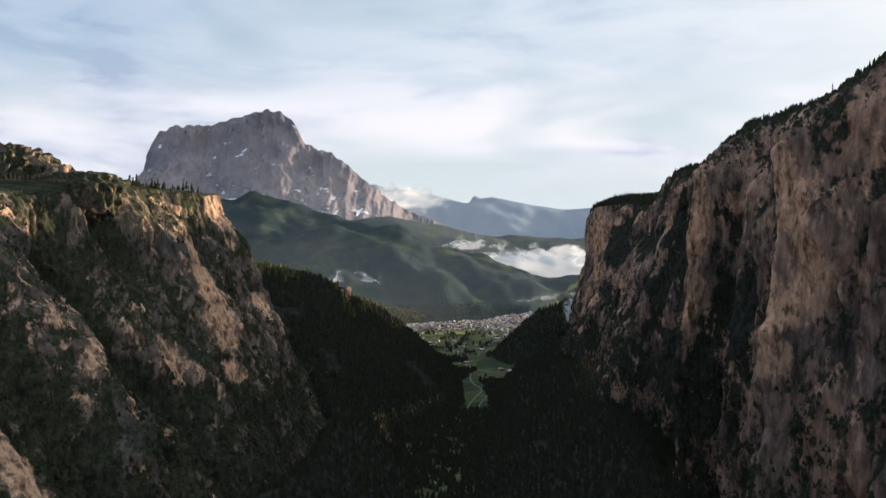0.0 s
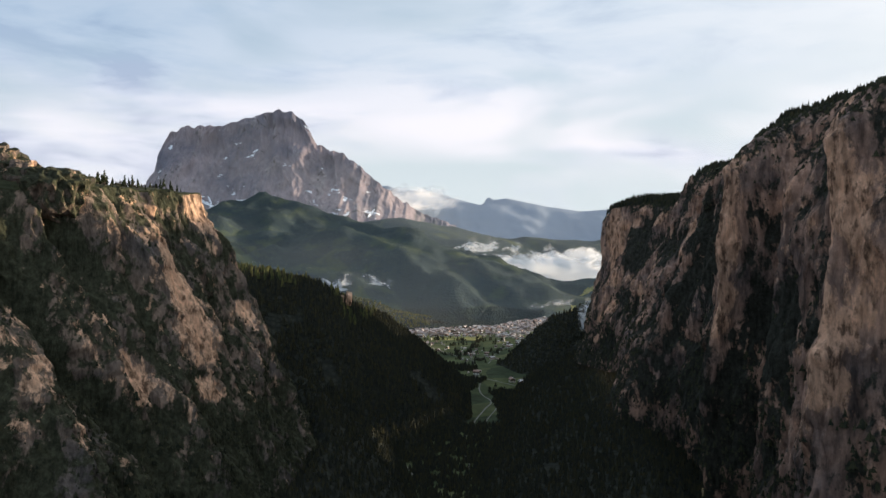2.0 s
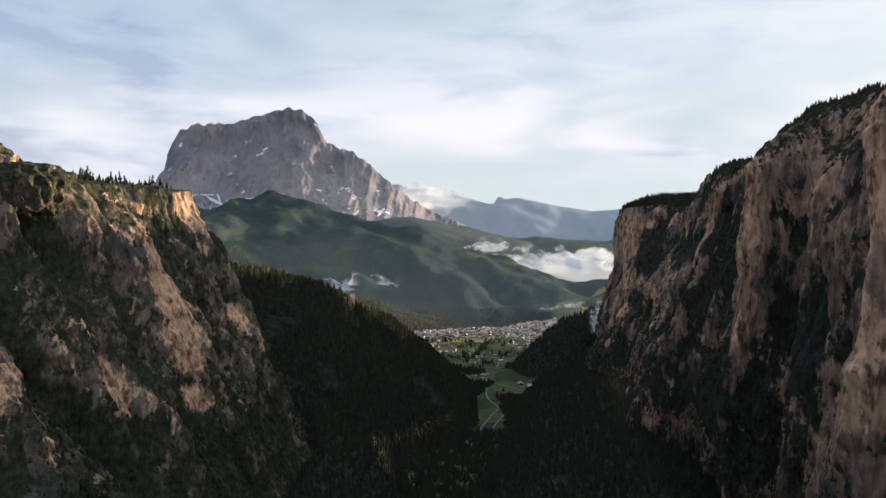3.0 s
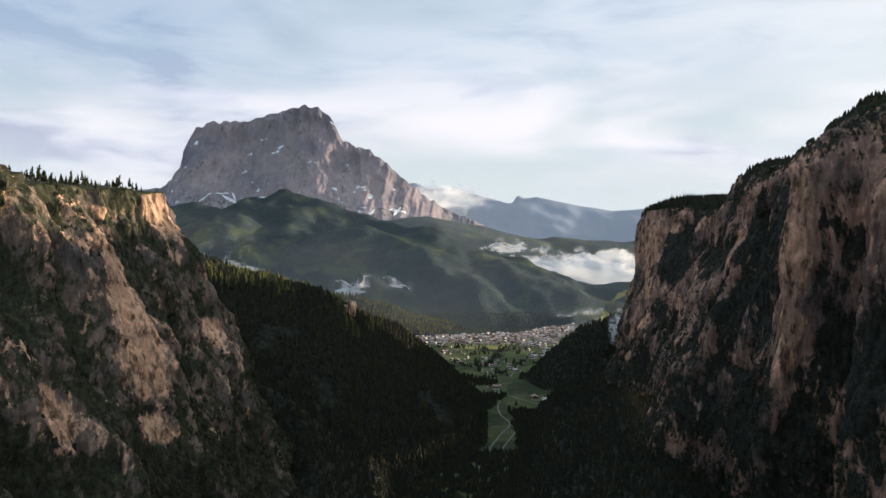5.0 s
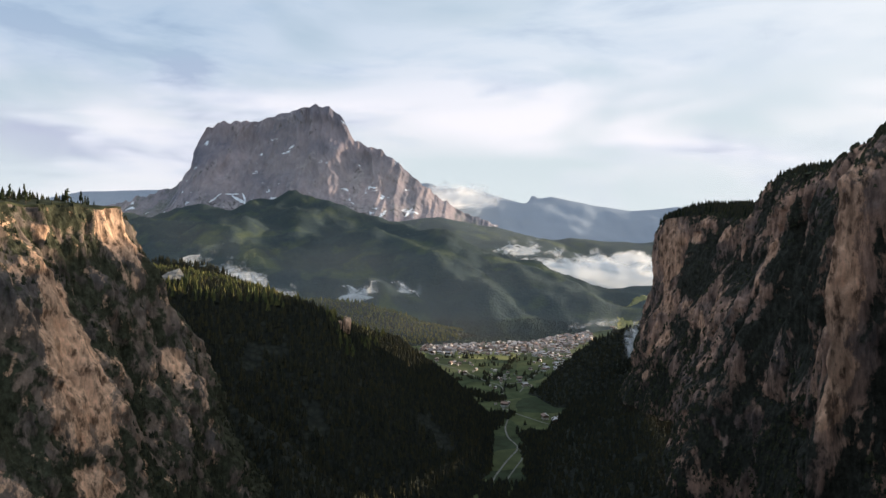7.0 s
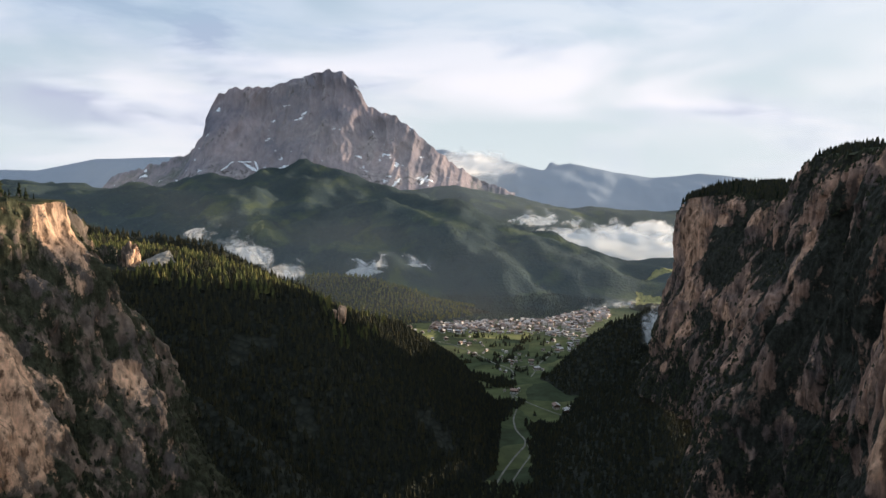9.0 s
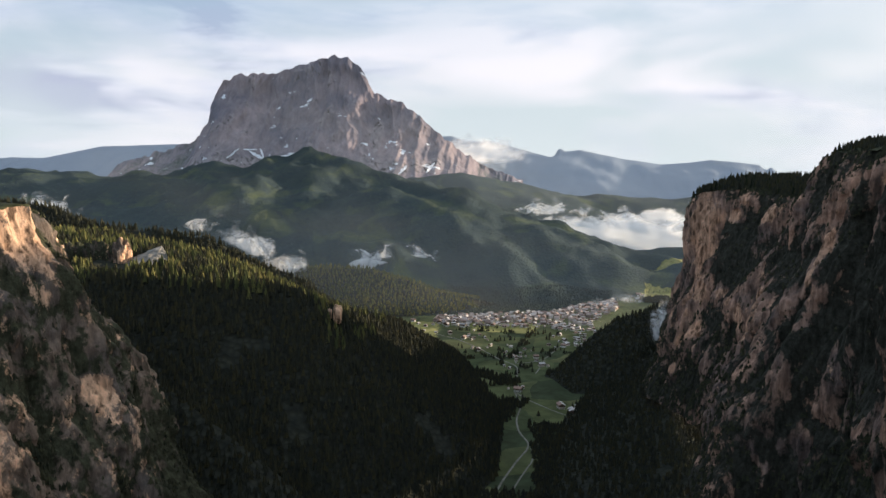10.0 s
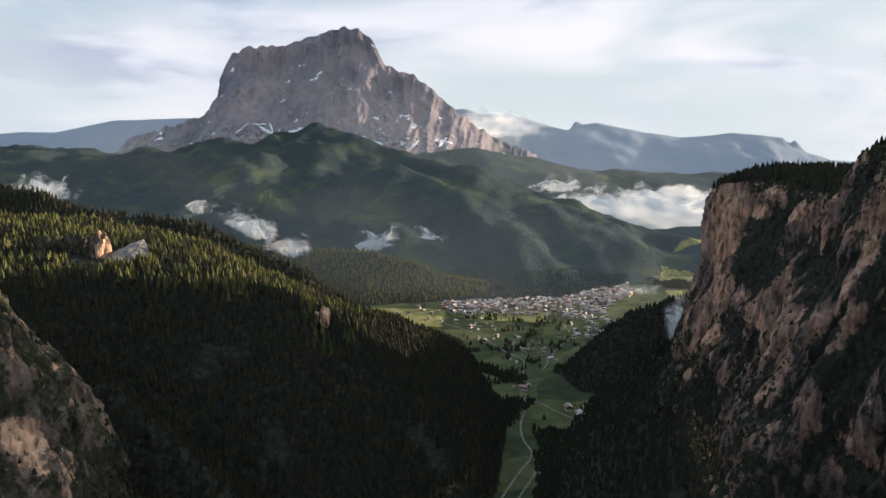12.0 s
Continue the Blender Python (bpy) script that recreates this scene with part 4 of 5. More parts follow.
wood("spruce_wood", scatter(near_hill_z, (-800, 760, 50, 1560), 4.4, lambda x, y, z: gaps(x, y, 50, 0.36, 1) & ~off_scree(x, y), 11, (back_hill_z,)), 6.5, 13, SPRUCES, "dense spruce wood on the near hill", 21)
# The sunlit crest gets these yellower trees; light is in their colour.
wood("larch_wood", scatter(near_hill_z, (-800, 985, -60, 1420), 7.0, lambda x, y, z: (np.abs(near_hill_z(x, y + 18) - z) < 7) & (fbm(x / 28, y / 28, 51) > 0.0) & (z > 118) & ~off_scree(x, y), 18, (back_hill_z,)), 9, 18, SUN_TINTED_TREES, "yellow-green trees on the hill's crest, sunlight put into their colour", 36)
wood("spruce_wood", scatter(back_hill_z, (-1150, 1000, -160, 1640), 5.6, lambda x, y, z: gaps(x, y, 60, 0.36, 2), 12, (near_hill_z,)), 7, 14, SPRUCES, "sunlit spruce wood on the hill shoulder", 22)
# Knoll in low sun: again the light is in the tree colour.
wood("spruce_wood", scatter(low_hill_z, (-800, 1660, -60, 2000), 6.0, lambda x, y, z: gaps(x, y, 60, 0.5, 3), 13), 7, 12, SUN_TINTED_TREES, "yellow-green wood on the knoll by the village, sunlight put into its colour", 23)
wood("spruce_wood", scatter(right_talus_z, (-20, 250, 420, 1560), 5.0, lambda x, y, z: gaps(x, y, 40, 0.40, 4), 14), 5, 10, SPRUCES, "dark spruce wood under the shaded cliff", 24)
wood("spruce_wood", scatter(right_spur_z, (40, 1200, 480, 1600), 5.0, lambda x, y, z: gaps(x, y, 40, 0.45, 7), 19, (right_talus_z,)), 6, 11, SPRUCES, "dark spruce wood on the spur behind the cliff head", 37)
wood("spruce_wood", scatter(left_talus_z, (-300, 250, 60, 1000), 5.0, lambda x, y, z: gaps(x, y, 40, 0.40, 5), 15, (near_hill_z,)), 5, 10, SPRUCES, "dark spruce wood under the ochre cliff", 25)
wood("spruce_wood", scatter(green_hill_z, (-1500, 1780, 420, 2900), 8.0, lambda x, y, z: gaps(x, y, 110, 0.16, 6), 16, (low_hill_z,)), 1.5, 2.7, SPRUCES_HAZED, "spruce forest on the long ridge", 26, 4.0, True)


def floor_spots(seed):
    rs = np.random.RandomState(seed)
    x, y = rs.uniform(-160, 220, 42000), rs.uniform(300, 1700, 42000)
    right = (x > 66 + 22 * fbm(y / 60, 3.3)) & (y < 1165) & (y > 300)
    left = (x < -12 + np.maximum(0, y - 995) * 0.28 + 14 * fbm(y / 50, 8.1)) & (y > 930) & (y < 1260)
    near = ((x < -40 + 34 * fbm(y / 50, 1.1)) | (x > 34 + 30 * fbm(y / 45, 6.6)) | (fbm(x / 24, y / 24, 21) > -0.22)) & (y < 975)
    keep = rs.rand(len(x)) < 0.4
    rowa = keep & (np.abs(y - 1600 - 0.25 * x + 14 * np.sign(fbm(x / 25, 7.7))) < 5) & (x > -30) & (x < 95) & (fbm(x / 14, y / 14, 5) > -0.05)
    band = keep & (np.abs(y - 1330 - (x - 10) * 1.2) < 26) & (x > -40) & (x < 34) & (fbm(x / 14, y / 14, 9) > -0.1)
    town = keep & (y > 1400) & (x > -100) & (x < 130) & (fbm(x / 24, y / 24, 15) > 0.36)
    yard = keep & (y > 1190) & (y < 1420) & (x > 30) & (x < 140) & (fbm(x / 16, y / 16, 17) > 0.42)
    strip = (np.abs(y - 1345 + (x - 20) * 0.9) < 17) & (x > -95) & (x < 46) & (fbm(x / 12, y / 12, 13) > -0.28)
    edge = (y > 1400) & (y < 1700) & (x > -80) & (x < 125) & ((np.abs(y - 1480 - 0.5 * x) < 3.5) | (np.abs(x - 30 - 0.2 * (y - 1500)) < 2.5) | (np.abs(y - 1660 + 0.1 * x) < 3)) & (fbm(x / 18, y / 18, 33) > 0.02)
    foot = (y > 1165) & (y < 1500) & (x > 118 + 0.12 * (y - 1165) + 26 * fbm(y / 40, 12.2)) & (x < 190) & (fbm(x / 14, y / 14, 19) > -0.1)
    ok = foot | right | left | near | rowa | band | town | yard | strip | edge
    x, y = x[ok], y[ok]
    return np.stack([x, y, ground_z(x, y)], 1)


def far_copse(seed):
    rs = np.random.RandomState(seed)
    x, y = rs.uniform(290, 420, 2600), rs.uniform(1990, 2130, 2600)
    ok = fbm(x / 40, y / 40, 3) + 0.5 - ((x - 352) / 60) ** 2 - ((y - 2052) / 58) ** 2 > 0
    return np.stack([x, y, ground_z(x, y)], 1)[ok]


def hill_foot(seed):
    """Low trees that cover the gap in view between the last houses and the ridge."""
    rs = np.random.RandomState(seed)
    x, y = rs.uniform(-330, 250, 9000), rs.uniform(1790, 2080, 9000)
    back = 1806 + 0.3 * (x + 130) + 0.9 * np.maximum(0, x - 100) + 22 * fbm(x / 45, 4.4, seed)
    ok = (y > back) & (terrain_z(x, y) < 30)
    return np.stack([x, y, terrain_z(x, y)], 1)[ok]


wood("spruce_wood", hill_foot(39), 3, 5.5, SPRUCES_HAZED, "spruce forest at the foot of the ridge", 40, 2.0, True)
wood("valley_trees", far_copse(33), 5, 9, SPRUCES, "dark copse beyond the village", 38, 1.15)
wood("valley_trees", floor_spots(31), 5, 10, SPRUCES, "scattered spruces and copses on the valley floor", 27, 1.15)


def face_spots(P, back, S, count, seed, cut, upto=1.0):
    rs = np.random.RandomState(seed)
    i, j = rs.randint(back, int(back + (P.shape[0] - back) * upto) - 1, count * 3), rs.randint(0, P.shape[1] - 1, count * 3)
    a, b, c = P[i, j], P[i, j + 1], P[i + 1, j]
    n = np.cross(b - a, c - a)
    n /= np.linalg.norm(n, axis=1)[:, None] + 1e-9
    p = a + (b - a) * rs.rand(len(i), 1)
    ok = (np.abs(n[:, 2]) + 0.5 * fbm(p[:, 0] / 22, p[:, 1] / 22, p[:, 2] / 22, 3) > cut) & (S[i, j] < 0.35) & (p[:, 1] > 250)
    return p[ok][:count]


def low_spots(P, back, S, count, seed, top):
    rs = np.random.RandomState(seed)
    i, j = rs.randint(back, P.shape[0] - 1, count * 6), rs.randint(0, P.shape[1] - 1, count * 6)
    p = P[i, j] + (P[i, j + 1] - P[i, j]) * rs.rand(len(i), 1)
    lush = fbm(p[:, 0] / 26, p[:, 1] / 26, p[:, 2] / 40, 3) + (top - p[:, 2]) / 160
    ok = (lush > 0.05) & (S[i, j] < 0.3) & (p[:, 1] > 280) & (p[:, 2] < top + 25)
    return p[ok][:count]


wood("dwarf_pine", face_spots(LEFT_P, LEFT_BACK, LEFT_S, 6000, 41, 0.48), 1.0, 3.8, SHRUB, "dwarf pine and grass tufts on the ochre cliff", 28, 1.9)
wood("dwarf_pine", low_spots(LEFT_P, LEFT_BACK, LEFT_S, 5000, 46, 150), 1.5, 5.5, SHRUB, "bushes on the lower ochre cliff", 33, 1.7)
wood("dwarf_pine", low_spots(RIGHT_P, RIGHT_BACK, RIGHT_S, 9000, 47, 140), 1.5, 5.5, SHRUB, "bushes and young spruces low on the shaded cliff", 34, 1.6)
wood("dwarf_pine", face_spots(RIGHT_P, RIGHT_BACK, RIGHT_S, 7000, 42, 0.44), 1.2, 4.2, SHRUB, "dwarf pine on the ledges of the shaded cliff", 29, 1.9)


def top_spots(P, rows, keep, count, seed):
    rs = np.random.RandomState(seed)
    i, j = rs.randint(rows[0], rows[1], count * 4), rs.randint(0, P.shape[1] - 1, count * 4)
    p = P[i, j] + (P[i, j + 1] - P[i, j]) * rs.rand(len(i), 1) + (P[i + 1, j] - P[i, j]) * rs.rand(len(i), 1)
    return p[keep(p[:, 0], p[:, 1])][:count]


wood("spruce_wood", top_spots(RIGHT_P, (0, RIGHT_BACK - 3), lambda x, y: (y > 250) & (x > 235) & ((y < 740) | (y > 880)) & (y < 1300), 5600, 43), 5, 9, SPRUCES, "dark spruce wood on the plateau above the cliff", 30)
wood("spruce_wood", top_spots(RIGHT_P, (10, RIGHT_BACK + 1), lambda x, y: (y > 1005) & (y < 1190) & (x < 330), 900, 48), 5, 10.5, SPRUCES, "dark spruce wood on the rounded cliff head", 35)
wood("spruce_wood", top_spots(LEFT_P, (0, 26), lambda x, y: (y > 430), 900, 44), 4, 8, SPRUCES, "spruce wood on the plateau of the ochre cliff", 32)


# ---- rock outcrops on the hill ----
def outcrop(at, size, turn, seed, mat, label, bare=0.5, rough=1.0):
    rs = np.random.RandomState(seed)
    bm = bmesh.new()
    bmesh.ops.create_icosphere(bm, subdivisions=5, radius=1.0)
    V = np.array([v.co for v in bm.verts])
    V = np.sign(V) * np.abs(V) ** 0.72
    W = V * np.array(size)
    d = 1 + 0.30 * rough * fbm(W[:, 0] / 9 + seed, W[:, 1] / 9, W[:, 2] / 16, 4, 0.6) + 0.19 * rough * np.tanh(5 * perlin(W[:, 0] / 5 + seed, W[:, 1] / 5, W[:, 2] / 12))
    W = W * d[:, None]
    for v, c in zip(bm.verts, W):
        v.co = c
    me = bpy.data.meshes.new("rock_outcrop")
    bm.to_mesh(me)
    bm.free()
    me.materials.append(mat)
    # Sunward part takes bare, mostly paler: light put into the rock colour.
    set_values(me, "slab", np.where(W[:, 0] > -0.5 * size[0], bare, 0.2))
    ob = new("rock_outcrop", me)
    ob.matrix_basis = pose(*at, 0, 0, turn)
    return tagged(ob, label, "rock")


outcrop((-419, 1106, 194), (11, 9, 22), 10, 3, ROCK_LEFT, "ochre rock tower rising from the spruce wood")
outcrop((-448, 1112, 194), (22, 9, 19), -12, 6, ROCK_LEFT, "low grey rock bluff in the spruce wood", 0.1)
outcrop((-480, 1116, 194), (18, 8, 17), 20, 7, ROCK_LEFT, "low grey rock bluff in the spruce wood", 0.0)
outcrop((-282, 566, 274), (34, 26, 20), 0, 15, ROCK_LEFT, "rounded grey rock dome on the cliff top", 0.1, 0.4)
outcrop((-398, 648, 283), (50, 34, 40), 0, 16, ROCK_LEFT, "broad grey and ochre rock dome above the cliff", 0.15, 0.45)
outcrop((-337, 636, 282), (16, 15, 23), 0, 18, ROCK_LEFT, "grey rock knob beside the ochre dome", 0.4, 0.5)
outcrop((-136, 1024, 156), (5, 5, 9), 0, 9, ROCK_LEFT, "small ochre rock spur on the hill's crest", 1.2, 0.7)
outcrop((-145, 1028, 154), (4, 4, 6), 40, 12, ROCK_LEFT, "small ochre rock spur on the hill's crest", 1.0, 0.7)


def draped(name, outline, mat, label, category, lift, kind="structure", cells=30, stray=6):
    """A patch laid over the terrain, from four corners (x, y)."""
    c = np.array(outline, float)
    u, v = np.meshgrid(np.linspace(0, 1, cells), np.linspace(0, 1, cells))
    p = c[0] * ((1 - u) * (1 - v))[..., None] + c[1] * (u * (1 - v))[..., None] + c[2] * (u * v)[..., None] + c[3] * ((1 - u) * v)[..., None]
    x = p[..., 0] + stray * fbm(p[..., 0] / 22, p[..., 1] / 22, 3, 3, 0.6)
    y = p[..., 1] + stray * fbm(p[..., 0] / 22, p[..., 1] / 22, 8, 3, 0.6)
    z = terrain_z(x, y) + lift - 2.6 * np.maximum(np.abs(2 * u - 1), 0.8) ** 6 + 1.2 * fbm(x / 8, y / 8, 4)
    return tagged(new(name, mesh_of(name, np.stack([x, y, z], 2).reshape(-1, 3), grid_faces(cells, cells), mat)), label, category, kind=kind)


def scree_fan(apex, centre, radii, label):
    """A cone of loose stones that leans to one side, its foot sunk into the ground."""
    n, m = 48, 26
    a, v = np.meshgrid(np.linspace(0, 2 * math.pi, n), np.linspace(0, 1, m))
    ring = 1 + 0.16 * fbm(np.cos(a) * 2.2, np.sin(a) * 2.2, 6.0, 3)
    x = apex[0] + (centre[0] + radii[0] * ring * np.cos(a) - apex[0]) * v + 0.8 * fbm(a * 5, v * 3, 2, 3)
    y = apex[1] + (centre[1] + radii[1] * ring * np.sin(a) - apex[1]) * v
    z = apex[2] + (centre[2] - apex[2]) * v ** 1.1 + (3.2 * fbm(x / 9, y / 9, 4, 4) + 1.4 * fbm(a * 6, 3.1, 0, 3)) * np.minimum(1, v * 4)
    return tagged(new("scree_slope", mesh_of("scree_slope", np.stack([x, y, z], 2).reshape(-1, 3), grid_faces(m, n), SCREE)), label, "scree", kind="structure")


scree_fan((-386, 1140, 209), (-394, 1106, 184), (36, 36), "pale grey scree fan between the trees")


# Sunlit fields, laid on as patches whose colour carries the light.
draped("meadow", [(-275, 1590), (-105, 1592), (-118, 1735), (-285, 1712)], SUN_TINTED_GRASS, "yellow-green meadow below the knoll, sunlight put into its colour", "meadow", 1.6, cells=40)
draped("meadow", [(318, 1925), (356, 1930), (364, 1990), (322, 1990)], SUN_TINTED_GRASS, "yellow-green meadow at the village end, sunlight put into its colour", "meadow", 1.4, cells=24)
draped("meadow", [(372, 2330), (480, 2335), (560, 2470), (420, 2470)], SUN_TINTED_GRASS, "yellow-green meadow beside the main road, sunlight put into its colour", "meadow", 1.6, cells=50, stray=22)
draped("meadow", [(318, 2085), (410, 2100), (430, 2160), (340, 2170)], SUN_TINTED_GRASS, "yellow-green meadow below the main road, sunlight put into its colour", "meadow", 1.4, cells=40, stray=16)
draped("meadow", [(-60, 1660), (70, 1650), (90, 1745), (-70, 1750)], SUN_TINTED_GRASS, "yellow-green meadow before the village, sunlight put into its colour", "meadow", 1.2, cells=40)


def snow_field(x, z, long, wide, slope, seed):
    """A tongue of old snow lying in a hollow of the peak's lower face."""
    face = PEAK_P[PEAK_BACK:]
    n, m = 36, 12
    u, v = np.meshgrid(np.linspace(-1, 1, n), np.linspace(-1, 1, m))
    v = v * np.sqrt(np.clip(1 - u ** 2, 0.01, 1)) * (1 + 0.8 * fbm(u * 2.5, seed, v, 3))
    px = x + u * long * math.cos(radians(slope)) - v * wide * math.sin(radians(slope)) + 6 * fbm(u * 3, v * 2, seed, 2)
    pz = z + u * long * math.sin(radians(slope)) + v * wide * math.cos(radians(slope)) + 5 * fbm(u * 3, v * 2, seed + 5, 2)
    j = np.abs(face[100, :, 0][None, :] - px.ravel()[:, None]).argmin(1)
    i = np.abs(face[:, j, 2] - pz.ravel()[None, :]).argmin(0)
    y = soften(soften((face[i, j, 1] - 5).reshape(m, n), 2).T, 3).T - 9
    ob = new("snow_field", mesh_of("snow_field", np.stack([px, y, pz], 2).reshape(-1, 3), grid_faces(m, n), SNOW))
    return tagged(ob, "white tongue of old snow at the foot of the peak", "snow", "snow tongues")


for k, spot in enumerate(((-1245, 366, 55, 6, -25), (-1165, 350, 50, 6, 12), (-1085, 366, 55, 8, 10), (-1000, 370, 55, 8, -3), (-915, 352, 60, 5, -18), (-800, 324, 70, 8, -18), (-700, 298, 45, 5, -15), (-545, 302, 24, 7, 55), (-430, 316, 28, 6, 60), (-1040, 640, 18, 4, 40), (-790, 770, 20, 4, -40), (-727, 318, 50, 6, -18), (-1012, 366, 38, 8, 4), (-1224, 376, 34, 4, -50), (-1364, 376, 34, 4, 42), (-1293, 396, 34, 3, 0))):
    snow_field(*spot, 3.0 + 7 * k)


# ---- roads ----
def road(points, wide, label):
    c = np.array(points, float)
    arc = np.concatenate([[0], np.cumsum(np.linalg.norm(np.diff(c, axis=0), axis=1))])
    s = np.arange(0, arc[-1], 4.0)
    line = soften(np.stack([np.interp(s, arc, c[:, 0]), np.interp(s, arc, c[:, 1])], 1), 4)
    way = np.gradient(line, axis=0)
    way /= np.linalg.norm(way, axis=1)[:, None]
    side = np.stack([-way[:, 1], way[:, 0]], 1)
    rows = []
    for k in (-0.5, -0.42, 0.42, 0.5):
        q = line + side * (k * wide + 0.25 * fbm(s / 9, k * 3.0)[:, None])
        z = ground_z(q[:, 0], q[:, 1]) + (0.35 if abs(k) < 0.45 else -0.2)
        rows.append(np.stack([q[:, 0], q[:, 1], z], 1))
    P = np.stack(rows)
    ob = new("road", mesh_of("road", P.reshape(-1, 3), grid_faces(4, len(s)), GRAVEL))
    return tagged(ob, label, "road", kind="structure")


road([(20, 640), (-11, 706), (-30, 780), (-57, 859), (-62, 940)], 2.0, "pale gravel track on the valley floor")
road([(22, 700), (20, 794), (26, 830), (14, 883), (24, 940), (36, 1004), (50, 1058), (62, 1095), (58, 1115), (49, 1131), (44, 1180), (50, 1240), (39, 1292), (40, 1350), (41, 1416), (32, 1436), (14, 1455), (-27, 1529), (-77, 1594), (-141, 1644), (-226, 1720)], 2.3, "pale valley road leading to the village")
road([(62, 1095), (67, 1062), (58, 1030), (50, 1000), (42, 960)], 1.8, "pale farm track across the meadow")
road([(62, 1095), (88, 1122), (100, 1128)], 1.8, "pale farm track across the meadow")
road([(39, 1292), (62, 1254), (96, 1212), (125, 1190)], 2.2, "pale lane to the farmstead")
road([(32, 1436), (56, 1446), (83, 1475), (101, 1533), (112, 1570)], 2.2, "pale main road into the village")
road([(277, 2064), (330, 2200), (384, 2359), (430, 2463), (517, 2642)], 5.0, "pale main road leaving the village")
road([(67, 1380), (75, 1421), (83, 1475)], 2.0, "pale lane between meadows")


# ---- houses ----
def house(wide, deep, high, seed):
    """An alpine house: plastered ground floor, timber upper floor, shallow gable roof with wide eaves, windows, chimney."""
    r = random.Random(seed)
    home = new("house")
    w, d, rise = wide / 2, deep / 2, wide * 0.24
    split = high * 0.52
    part("wall", block(-w, w, -d, d, -2.5, split), PLASTER, home, "pale plastered ground floor")
    bm = bmesh.new()
    q = 0.12
    prof = [(-w - q, split), (w + q, split), (w + q, high), (0, high + rise), (-w - q, high)]
    ends = [[bm.verts.new((x, y, z)) for x, z in prof] for y in (-d - q, d + q)]
    bm.faces.new(ends[0]); bm.faces.new(ends[1][::-1])
    for i in range(5):
        bm.faces.new((ends[0][(i + 1) % 5], ends[0][i], ends[1][i], ends[1][(i + 1) % 5]))
    part("upper_floor", bm, TIMBER if seed % 3 else PLASTER, home, "timber-clad upper floor" if seed % 3 else "plastered upper floor")
    e, th = 0.9, 0.28
    for sgn in (-1, 1):
        bm = bmesh.new()
        xo, zo = sgn * (w + e), high - e * rise / w
        sec = [(0, high + rise + 0.05), (xo, zo + 0.05), (xo, zo + th), (0, high + rise + th + 0.05)]
        ends = [[bm.verts.new((x, y, z)) for x, z in sec] for y in (-d - e, d + e)]
        bm.faces.new(ends[0]); bm.faces.new(ends[1][::-1])
        for i in range(4):
            bm.faces.new((ends[0][(i + 1) % 4], ends[0][i], ends[1][i], ends[1][(i + 1) % 4]))
        bmesh.ops.recalc_face_normals(bm, faces=bm.faces)
        part("roof_slope", bm, ROOFING, home)
    part("chimney", block(w * 0.3, w * 0.3 + 0.8, -0.4, 0.4, high + rise * 0.4, high + rise + 1.3), PLASTER, home)
    for zc in (split * 0.45, split + (high - split) * 0.45):
        for k in (-0.5, 0.0, 0.5):
            part("window", block(k * wide * 0.62 - 0.5, k * wide * 0.62 + 0.5, -d - 0.2, -d + 0.1, zc - 0.6, zc + 0.7), PANE, home)
        for k in (-0.3, 0.3):
            part("window", block(-w - 0.2, -w + 0.1, k * deep - 0.5, k * deep + 0.5, zc - 0.6, zc + 0.7), PANE, home)
    return home


HOMES = [house(8, 10, 5.6, 1), house(9, 12, 6.2, 2), house(7, 9, 5.0, 3), house(10, 14, 7.2, 4), house(11, 18, 8.0, 6)]
home_used = set()
built = []


def settle(x, y, kinds, size, label, group, r):
    if any((x - a) ** 2 + (y - b) ** 2 < 88 * size * size for a, b in built):
        return
    built.append((x, y))
    src = HOMES[r.choice(kinds)]
    m = pose(x, y, float(ground_z(x, y)), 0, 0, r.choice((0, 90)) + r.uniform(-28, 28)) @ Matrix.Diagonal((size, size, size, 1))
    if src.name in home_used:
        ob = copy_thing(src, m)
    else:
        ob = src
        ob.matrix_basis = m
        home_used.add(src.name)
    tagged(ob, label, "house", group)


